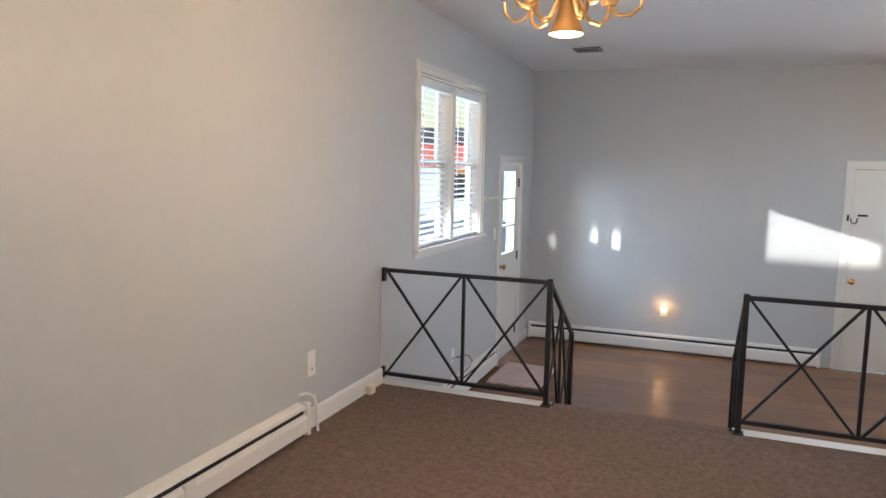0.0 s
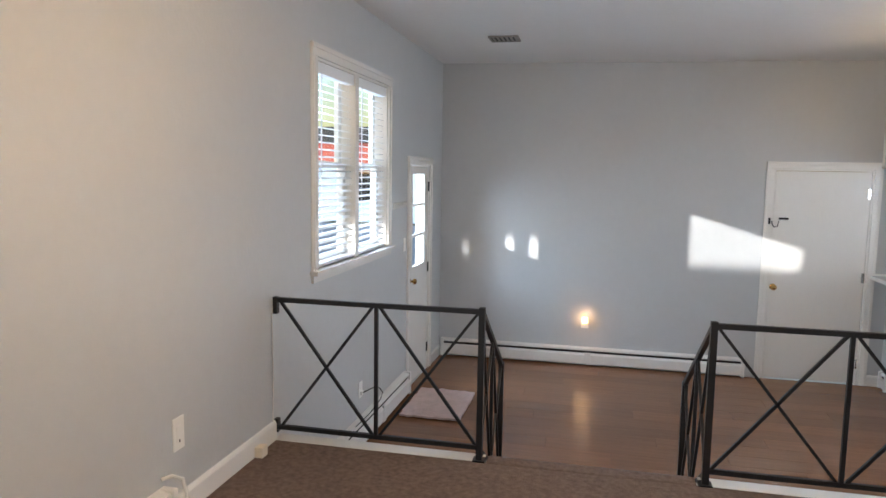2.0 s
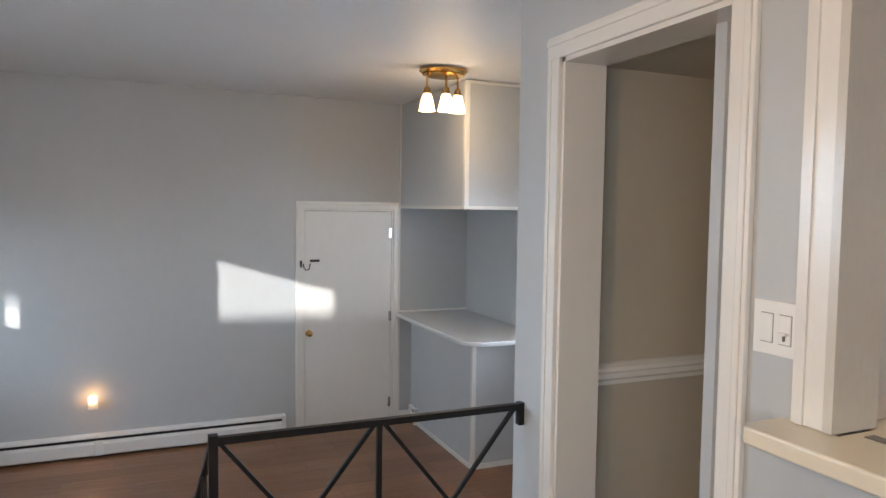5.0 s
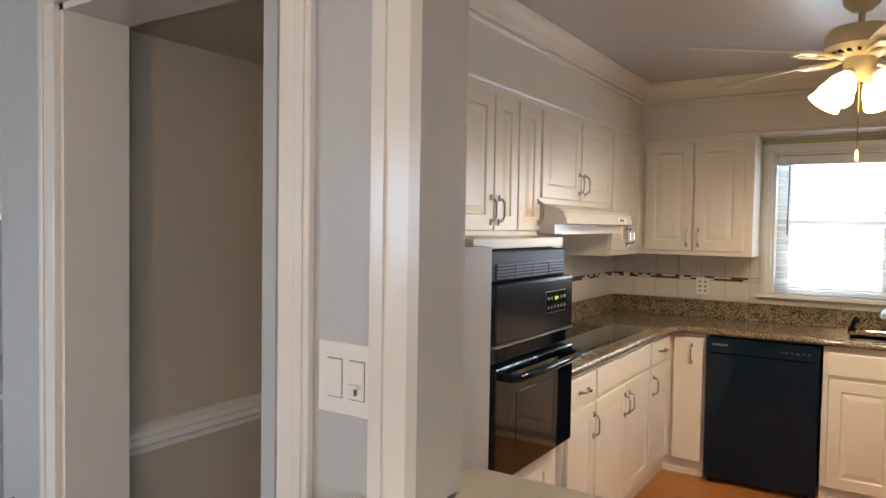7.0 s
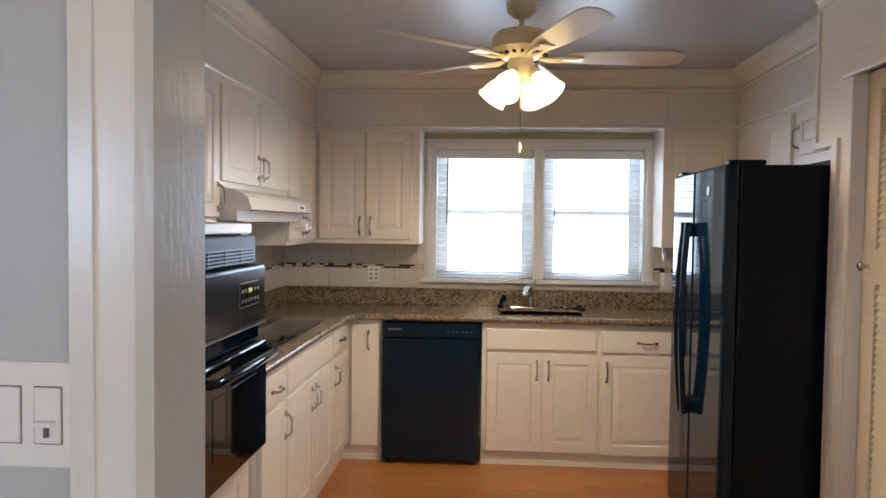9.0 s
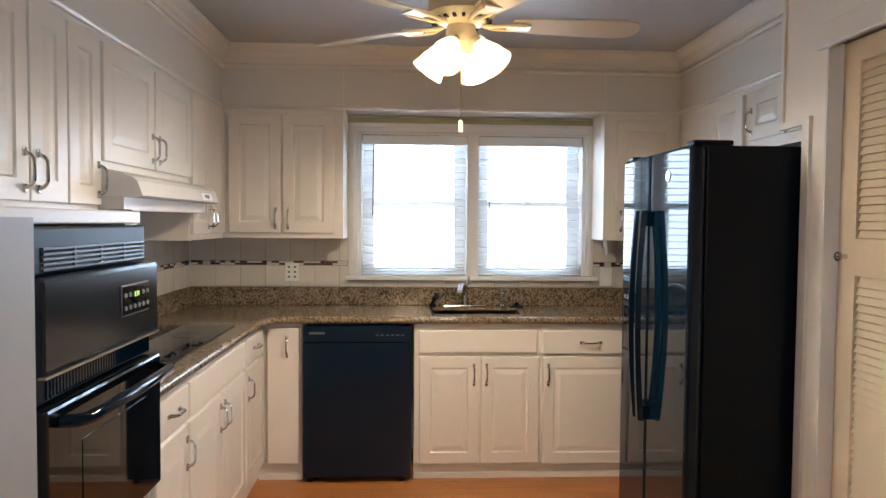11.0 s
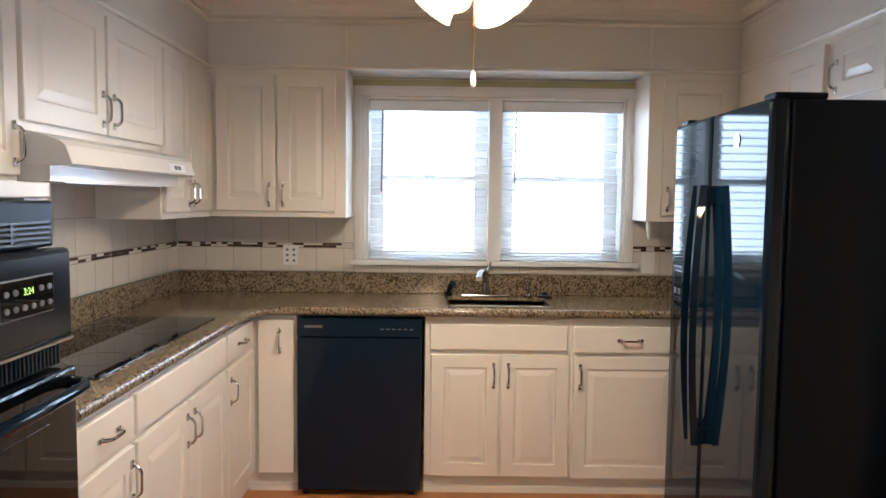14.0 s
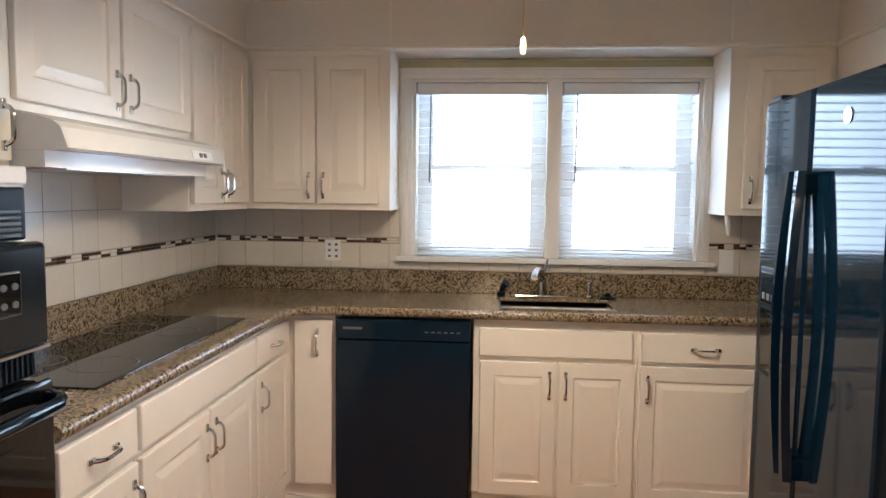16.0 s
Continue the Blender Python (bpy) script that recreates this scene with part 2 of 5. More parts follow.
def tube(bm, pts, r, seg=8, closed=False):
    """A round bar along points; r may be one radius or one for each point."""
    pts = [Vector(p) for p in pts]
    rings = []
    up = Vector((0, 0, 1))
    for i, p in enumerate(pts):
        d = (pts[min(i + 1, len(pts) - 1)] - pts[max(i - 1, 0)]).normalized()
        a = d.cross(up)
        if a.length < 0.05:
            a = d.cross(Vector((0, 1, 0)))
        a.normalize()
        b = d.cross(a)
        q = r[i] if isinstance(r, (list, tuple)) else r
        rings.append([bm.verts.new(p + q * (a * math.cos(2 * math.pi * k / seg) + b * math.sin(2 * math.pi * k / seg))) for k in range(seg)])
    for s, t in zip(rings, rings[1:]):
        for k in range(seg):
            bm.faces.new((s[k], s[(k + 1) % seg], t[(k + 1) % seg], t[k]))
    bm.faces.new(rings[0][::-1])
    bm.faces.new(rings[-1])
    bmesh.ops.recalc_face_normals(bm, faces=bm.faces)
    return bm


def bar(bm, a, b, w):
    """A square bar from a to b."""
    a, b = Vector(a), Vector(b)
    m = (b - a).to_track_quat("Z", "Y").to_matrix().to_4x4()
    m.translation = a
    return box(bm, -w / 2, w / 2, -w / 2, w / 2, 0, (b - a).length, 0.0, m)


def lathe(bm, profile, m=None, seg=24):
    """A turned shape from (radius, height) pairs round the z axis."""
    rings = [[bm.verts.new((r * math.cos(2 * math.pi * k / seg), r * math.sin(2 * math.pi * k / seg), z)) for k in range(seg)] for r, z in profile]
    for s, t in zip(rings, rings[1:]):
        for k in range(seg):
            bm.faces.new((s[k], s[(k + 1) % seg], t[(k + 1) % seg], t[k]))
    if m:
        bmesh.ops.transform(bm, matrix=m, verts=[v for r in rings for v in r])
    return bm


def extrude_profile(bm, profile, length, m):
    """A moulding: a closed outline in (x, y), drawn out along z, then posed by m."""
    a = [bm.verts.new((x, y, 0)) for x, y in profile]
    b = [bm.verts.new((x, y, length)) for x, y in profile]
    k = len(a)
    for i in range(k):
        bm.faces.new((a[i], a[(i + 1) % k], b[(i + 1) % k], b[i]))
    bm.faces.new(a[::-1])
    bm.faces.new(b)
    bmesh.ops.transform(bm, matrix=m, verts=a + b)
    bmesh.ops.recalc_face_normals(bm, faces=bm.faces)
    return bm


def panel(w, h, m, thick=0.02, rail=0.058):
    """A raised-panel door leaf; its lower left corner at m, its back on the wall plane."""
    bm = B(0, w, 0, h, 0, thick, 0.004)
    front = max(bm.faces, key=lambda f: (f.calc_center_median().z, f.calc_area()))
    r = min(rail, w * 0.28)
    for inset, depth in ((r, 0.0), (0.006, -0.006), (0.008, 0.0), (0.024, 0.005)):
        bmesh.ops.inset_region(bm, faces=[front], thickness=inset, depth=depth, use_even_offset=True)
    bmesh.ops.transform(bm, matrix=m, verts=bm.verts)
    return bm


def pull(m, length=0.10, r=0.0048):
    """An arched pull with swollen ends, along v."""
    bm = bmesh.new()
    pts, rad = [], []
    for i in range(13):
        s = -1 + i / 6
        n = 0.03 * (1 - abs(s) ** 6)
        pts.append((0, s * length / 2, n))
        rad.append(r * (1.0 + 0.35 * abs(s) ** 3))
    tube(bm, pts, rad, 8)
    for s in (-1, 1):
        box(bm, -0.007, 0.007, s * length / 2 - 0.013, s * length / 2 + 0.013, 0, 0.007, 0.002)
    bmesh.ops.transform(bm, matrix=m, verts=bm.verts)
    return bm


def prism(bm, outline, z0, z1, bevel=0.0):
    """A flat slab with the outline given in plan."""
    lo = [bm.verts.new((x, y, z0)) for x, y in outline]
    f = bm.faces.new(lo)
    up = bmesh.ops.extrude_face_region(bm, geom=[f])["geom"]
    bmesh.ops.translate(bm, vec=(0, 0, z1 - z0), verts=[g for g in up if isinstance(g, bmesh.types.BMVert)])
    bmesh.ops.recalc_face_normals(bm, faces=bm.faces)
    if bevel:
        bmesh.ops.bevel(bm, geom=[e for e in bm.edges if abs(e.verts[0].co.z - e.verts[1].co.z) < 1e-5], offset=bevel, segments=3, affect="EDGES", profile=0.5)
    return bm


def strip(bm, *boxes):
    for b in boxes:
        box(bm, *b)
    return bm

# ---- large structure ----
LOW, TOP = -0.54, 2.45


def rise(x):
    """How far the living room ceiling stands above TOP: it falls slightly towards the bar."""
    return max(0.0, 3.1 - x) * 0.013


def wall(name, axis, p0, p1, a0, a1, z0, z1, holes=(), material=PAINT, label="smooth light grey painted wall"):
    """A wall of thickness p0..p1 across its axis, running a0..a1 along it, with openings (a0, a1, z0, z1)."""
    us = sorted({a0, a1, *(h[0] for h in holes), *(h[1] for h in holes)})
    vs = sorted({z0, z1, *(h[2] for h in holes), *(h[3] for h in holes)})
    bm = bmesh.new()
    for u0, u1 in zip(us, us[1:]):
        for v0, v1 in zip(vs, vs[1:]):
            cu, cv = (u0 + u1) / 2, (v0 + v1) / 2
            if any(h[0] < cu < h[1] and h[2] < cv < h[3] for h in holes):
                continue
            if axis == "y":
                box(bm, p0, p1, u0, u1, v0, v1)
            else:
                box(bm, u0, u1, p0, p1, v0, v1)
    bmesh.ops.remove_doubles(bm, verts=bm.verts, dist=1e-5)
    seen = {}
    for f in bm.faces:
        seen.setdefault(tuple(round(c, 4) for c in f.calc_center_median()), []).append(f)
    bmesh.ops.delete(bm, geom=[f for fs in seen.values() if len(fs) > 1 for f in fs], context="FACES")
    return solid(name, bm, material, label, "wall", "structure")


W = -1.06
wall("wall_west", "y", W - 0.13, W, -2.2, 8.36, -0.7, TOP + 0.08, [(-2.1, 1.2, 0.75, 1.875), (4.92, 6.30, 0.82, 2.05), (6.95, 7.68, LOW, 1.47)])
wall("wall_north", "x", 8.2, 8.36, W, 3.92, -0.7, TOP + 0.08, [(2.15, 3.0, LOW, 1.48)])
# The opening here is assumed, cut for the added daylight lamp.
wall("wall_east_lower", "y", 3.76, 3.92, 4.44, 8.2, -0.7, TOP, [(4.8, 6.4, 0.3, 1.5)])
wall("wall_closet_north", "x", 4.22, 4.44, 2.32, 3.92, -0.7, TOP)
wall("wall_passage", "y", 2.22, 2.32, -2.2, 4.44, -0.7, TOP + 0.06, [(3.37, 4.14, 0.0, 2.03), (1.7, 2.77, 0.0, 2.13), (2.77, 3.07, 1.0, 2.13)])
wall("wall_south", "x", -2.36, -2.2, W - 0.18, 2.37, -0.7, TOP + 0.08)
wall("wall_step", "x", 4.35, 4.43, W, 2.22, -0.7, -0.02)
wall("wall_closet_end", "y", 3.06, 3.14, 3.54, 4.22, -0.1, TOP, material=CLOSET, label="taupe painted closet wall")
wall("wall_closet_lining", "x", 4.205, 4.22, 2.32, 3.06, 0.0, 2.03, material=CLOSET, label="taupe painted closet wall")
wall("wall_partition", "x", 3.50, 3.54, 2.32, 2.98, -0.1, TOP, material=PAINT, label="cream painted partition wall")
wall("wall_partition_low", "x", 3.50, 3.54, 2.98, 3.25, -0.1, 1.44, label="grey painted side of the oven housing")
wall("wall_kitchen_north", "x", 4.10, 4.22, 3.06, 6.30, -0.1, TOP, material=BEIGE, label="cream kitchen wall")
wall("wall_kitchen_east", "y", 6.14, 6.30, 0.85, 4.10, -0.1, TOP, [(1.64, 3.06, 1.10, 1.99)], material=BEIGE, label="cream kitchen wall")
wall("wall_kitchen_back", "x", 0.73, 0.85, 2.32, 6.30, -0.1, TOP, material=BEIGE, label="cream kitchen wall")
wall("wall_pantry", "x", 1.25, 1.37, 2.32, 4.17, -0.1, TOP, [(3.08, 4.06, 0.0, 2.05)], material=CREAM, label="cream painted pantry wall")
wall("wall_fridge_side", "y", 4.09, 4.17, 0.85, 1.25, -0.1, TOP, material=CREAM, label="cream painted recess wall")
wall("wall_over_fridge", "x", 1.25, 1.37, 4.17, 4.32, 1.80, TOP, material=CREAM, label="cream painted wall over the refrigerator")

slab = B(W - 0.18, 3.92, -2.36, 8.36, TOP, TOP + 0.1)
for v in slab.verts:
    v.co.z += rise(v.co.x)
solid("ceiling", slab, CEIL, "flat white painted ceiling", "ceiling", "structure")
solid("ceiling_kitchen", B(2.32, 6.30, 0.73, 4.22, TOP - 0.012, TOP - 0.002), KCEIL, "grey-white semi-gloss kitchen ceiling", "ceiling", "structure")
solid("ceiling_closet", B(2.32, 3.06, 3.54, 4.205, 2.03, 2.06), CLOSET, "low taupe closet ceiling", "ceiling", "structure")

solid("floor_carpet", B(W, 2.22, -2.2, 4.35, -0.04, 0.0), CARPET, "brown grey cut pile carpet floor", "carpet", "structure")
nose = B(0.06, 1.04, 4.34, 4.445, -0.045, 0.004, 0.012)
solid("carpet_edge", nose, CARPET, "carpet rolled over the top step", "carpet", "structure")
solid("trim_step_edge", strip(bmesh.new(), (W, 0.05, 4.35, 4.442, -0.05, 0.002), (1.05, 2.22, 4.35, 4.442, -0.05, 0.002)), TRIM, "white painted board at the floor edge", "trim", "structure")
solid("floor_closet", B(2.22, 3.06, 3.40, 4.20, -0.03, -0.004), CARPET, "brown carpet in the closet", "carpet", "structure")
stairs = thing("stairs", (0.55, 4.7, LOW), "two brown carpeted steps down to the lower room", "stairs", kind="structure")
part("step", B(0.03, 1.07, 4.43, 4.72, LOW, -0.18, 0.012), CARPET, stairs)
part("step", B(0.03, 1.07, 4.72, 5.0, LOW, -0.36, 0.012), CARPET, stairs)

# ---- crown, soffits, base trims ----
SF = 2.09
solid("soffit_north", B(3.14, 5.86, 3.82, 4.10, SF, TOP - 0.012), BEIGE, "cream painted soffit over the cabinets", "soffit", "structure")
solid("soffit_east", B(5.86, 6.14, 0.85, 4.10, SF, TOP - 0.012), BEIGE, "cream painted soffit over the window", "soffit", "structure")
solid("soffit_south", B(4.32, 5.86, 0.85, 1.15, SF, TOP - 0.012), BEIGE, "cream painted soffit over the cabinets", "soffit", "structure")
CROWN = [(0, 0), (0.012, 0), (0.014, 0.02), (0.022, 0.028), (0.03, 0.05), (0.055, 0.075), (0.062, 0.09), (0.062, 0.1), (0, 0.1)]
BASEB = [(0, 0), (0.014, 0), (0.014, 0.085), (0.010, 0.098), (0.004, 0.104), (0, 0.104)]


def along(a, b, out, z):
    """A pose for a moulding that runs from a to b with its face towards out."""
    a, b, o = Vector((*a, z)), Vector((*b, z)), Vector((*out, 0))
    d = (b - a).normalized()
    m = Matrix((o, Vector((0, 0, 1)), d)).transposed().to_4x4()
    m.translation = a
    return m, (b - a).length


def moulding(name, profile, a, b, out, z, material, label):
    m, length = along(a, b, out, z)
    return solid(name, extrude_profile(bmesh.new(), profile, length, m), material, label, "moulding", "structure")


for a, b, o in (((3.14, 3.82), (5.86, 3.82), (0, -1)), ((5.86, 3.82), (5.86, 1.15), (-1, 0)), ((4.32, 1.15), (5.86, 1.15), (0, 1)), ((2.32, 1.37), (4.32, 1.37), (0, 1))):
    moulding("crown_moulding", CROWN, a, b, o, TOP - 0.112, CREAM, "cream painted crown moulding")
SMALL = [(0, 0), (0.012, 0.003), (0.016, 0.012), (0.012, 0.021), (0, 0.024)]
for a, b, o in (((3.14, 3.82), (5.86, 3.82), (0, -1)), ((5.86, 3.82), (5.86, 1.15), (-1, 0)), ((4.32, 1.15), (5.86, 1.15), (0, 1))):
    moulding("trim_soffit", SMALL, a, b, o, SF - 0.012, CREAM, "thin cream bead under the soffit")
    moulding("trim_crown_bead", SMALL, a, b, o, TOP - 0.145, CREAM, "thin cream bead under the crown")
for y in (3.13, 1.60):
    solid("trim_soffit_joint", B(5.855, 5.862, y - 0.004, y + 0.004, SF + 0.02, TOP - 0.15), CREAM, "panel joint on the soffit", "trim", "structure")
moulding("baseboard", BASEB, (W, 3.46), (W, 4.36), (1, 0), 0.0, TRIM, "white painted baseboard")
moulding("baseboard", BASEB, (W, -2.2), (W, 1.0), (1, 0), 0.0, TRIM, "white painted baseboard")
moulding("baseboard", BASEB, (2.22, -2.2), (2.22, 1.61), (-1, 0), 0.0, TRIM, "white painted baseboard")
moulding("baseboard", BASEB, (W, 4.5), (W, 4.55), (1, 0), LOW, TRIM, "white painted baseboard")
moulding("baseboard", BASEB, (W, 7.76), (W, 8.2), (1, 0), LOW, TRIM, "white painted baseboard")
moulding("baseboard", BASEB, (3.07, 8.2), (3.20, 8.2), (0, -1), LOW, TRIM, "white painted baseboard")
RAILP = [(0, 0), (0.012, 0.004), (0.014, 0.02), (0.024, 0.03), (0.024, 0.05), (0.03, 0.056), (0.03, 0.072), (0.012, 0.085), (0, 0.088)]
moulding("trim_chair_rail", RAILP, (2.37, 4.205), (3.06, 4.205), (0, -1), 0.84, TRIM, "white moulded chair rail")

# ---- casings, doors ----


def casing(m, w, h, width=0.075, legs_to=0.0, sides=(1, 1)):
    """Door or window casing round an opening w x h, lower left corner at m: two legs and a head, with a bead."""
    bm = bmesh.new()
    for s, x in ((sides[0], -width), (sides[1], w)):
        if s:
            box(bm, x, x + width, legs_to, h, 0, 0.018, 0.003)
            box(bm, x + (0.012 if x < 0 else width - 0.032), x + (0.032 if x < 0 else width - 0.012), legs_to, h, 0.017, 0.024, 0.003)
    box(bm, -width, w + width, h, h + width, 0, 0.018, 0.003)
    box(bm, -width, w + width, h + width - 0.032, h + width - 0.012, 0.017, 0.024, 0.003)
    bmesh.ops.transform(bm, matrix=m, verts=bm.verts)
    return bm


def knob(m, r=0.027):
    return lathe(bmesh.new(), [(0.0, 0.0), (0.03, 0.0), (0.03, 0.006), (0.012, 0.012), (0.010, 0.03), (0.024, 0.04), (r, 0.052), (0.02, 0.064), (0.0, 0.067)], m, 20)


def jambs(m, w, h, depth, legs_to=0.0):
    bm = strip(bmesh.new(), (0, 0.016, legs_to, h, -depth, 0.002), (w - 0.016, w, legs_to, h, -depth, 0.002), (0, w, h - 0.016, h, -depth, 0.002))
    bmesh.ops.transform(bm, matrix=m, verts=bm.verts)
    return bm


def hinge_mesh(m):
    bm = strip(bmesh.new(), (-0.02, 0.02, -0.045, 0.045, 0, 0.004))
    tube(bm, [(0, -0.047, 0.006), (0, 0.047, 0.006)], 0.006)
    bmesh.ops.transform(bm, matrix=m, verts=bm.verts)
    return bm


# white flush door to the back
m = facing("-y", 2.15, 8.2, LOW)
d = thing("door_white", (2.57, 8.2, LOW), "closed plain white painted flush door", "door", kind="structure")
part("casing", casing(m, 0.85, 2.02, 0.068), TRIM, d)
part("jamb", jambs(m, 0.85, 2.02, 0.15), TRIM, d)
part("leaf", B(0.018, 0.832, 0.012, 2.0, -0.045, -0.006, 0.003, m), TRIM, d)
part("door_knob", knob(m @ Matrix.Translation((0.055, 0.90, -0.006))), BRASS, d, "polished brass knob", True)
for v in (0.2, 1.02, 1.80):
    part("hinge", hinge_mesh(m @ Matrix.Translation((0.83, v, -0.004))), CHROME, d)
bm = bmesh.new()
tube(bm, [(0.0, 1.53, 0.028), (0.004, 1.50, 0.034), (0.02, 1.475, 0.036), (0.05, 1.48, 0.03), (0.065, 1.53, 0.012)], 0.005)
box(bm, 0.065, 0.15, 1.545, 1.565, -0.006, 0.012, 0.003)
box(bm, -0.03, -0.012, 1.50, 1.56, 0.018, 0.03, 0.003)
bmesh.ops.transform(bm, matrix=m, verts=bm.verts)
part("door_chain", bm, IRON, d, "black door guard chain and track")

# door with glass lights beside the window
m = facing("+x", W, 6.95, LOW)
d = thing("door_glazed", (W, 7.3, LOW), "closed white door with three glass lights", "door", kind="structure")
part("casing", casing(m, 0.73, 2.01, 0.065), TRIM, d)
part("jamb", jambs(m, 0.73, 2.01, 0.13), TRIM, d)
bm = bmesh.new()
G0, G1 = 1.08, 1.92
for b in ((0.018, 0.712, 0.012, G0), (0.018, 0.712, G1, 1.99), (0.018, 0.15, G0, G1), (0.58, 0.712, G0, G1)):
    box(bm, b[0], b[1], b[2], b[3], -0.05, -0.008)
for k in (1, 2):
    v = G0 + (G1 - G0) * k / 3
    box(bm, 0.15, 0.58, v - 0.012, v + 0.012, -0.045, -0.012)
bmesh.ops.transform(bm, matrix=m, verts=bm.verts)
part("leaf", bm, TRIM, d)
for k in range(3):
    v = G0 + (G1 - G0) * k / 3
    p = part("pane", B(0.15, 0.58, v + 0.012, v + (G1 - G0) / 3 - 0.012, -0.032, -0.028, 0, m), GLASS, d)
    p.visible_shadow = False
part("door_knob", knob(m @ Matrix.Translation((0.06, 0.97, -0.008))), BRASS, d, "polished brass knob", True)
for v in (0.22, 1.02, 1.80):
    part("hinge", hinge_mesh(m @ Matrix.Translation((0.70, v, -0.004))), IRON, d)

# closet doorway, with no leaf
m = facing("-x", 2.22, 4.14, 0.0)
d = thing("doorway", (2.2, 3.75, 0), "open doorway with moulded cream-white casing", "doorway", kind="structure")
part("casing", casing(m, 0.77, 2.03, 0.076), TRIM, d)
part("jamb", jambs(m, 0.77, 2.03, 0.17), TRIM, d)

# pass-through to the kitchen: lining, casing, ledge
m = facing("-x", 2.2, 3.07, 1.0)
d = thing("kitchen_opening", (2.2, 2.4, 0), "wide kitchen opening lined with cream gloss boards", "opening", kind="structure")
part("casing_leg", strip(bmesh.new(), (2.202, 2.22, 3.07, 3.155, 1.042, 2.13), (2.196, 2.203, 3.123, 3.143, 1.042, 2.13)), TRIM, d)
part("casing_leg", strip(bmesh.new(), (2.202, 2.22, 1.615, 1.70, 0, 2.13), (2.196, 2.203, 1.627, 1.647, 0, 2.13)), TRIM, d)
part("casing_head", B(2.202, 2.22, 1.615, 3.155, 2.13, 2.215, 0.003), TRIM, d)
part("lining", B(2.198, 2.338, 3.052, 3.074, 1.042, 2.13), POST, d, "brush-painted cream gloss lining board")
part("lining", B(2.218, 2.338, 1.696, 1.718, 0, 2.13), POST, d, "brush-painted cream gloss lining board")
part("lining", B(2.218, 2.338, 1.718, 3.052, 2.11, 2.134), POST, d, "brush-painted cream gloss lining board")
part("half_wall_end", B(2.218, 2.322, 2.752, 2.774, 0, 1.0), TRIM, d)
part("threshold", B(2.19, 2.34, 1.72, 2.752, -0.02, 0.006, 0.004), OAK, d, "oak threshold strip")
led = thing("ledge", (2.27, 2.95, 1.0), "cream laminate ledge on a low half wall", "ledge")
part("top", prism(bmesh.new(), [(2.08, 2.79), (2.095, 2.775), (2.445, 2.775), (2.46, 2.79), (2.46, 3.10), (2.324, 3.10), (2.324, 3.05), (2.216, 3.05), (2.216, 3.19), (2.10, 3.19), (2.08, 3.17)], 1.0, 1.04, 0.006), LEDGE, led)
part("worn_patch", B(2.255, 2.285, 2.93, 3.02, 1.0405, 1.0425), VENTGREY, led, "brown worn patch on the ledge")

# ---- windows ----


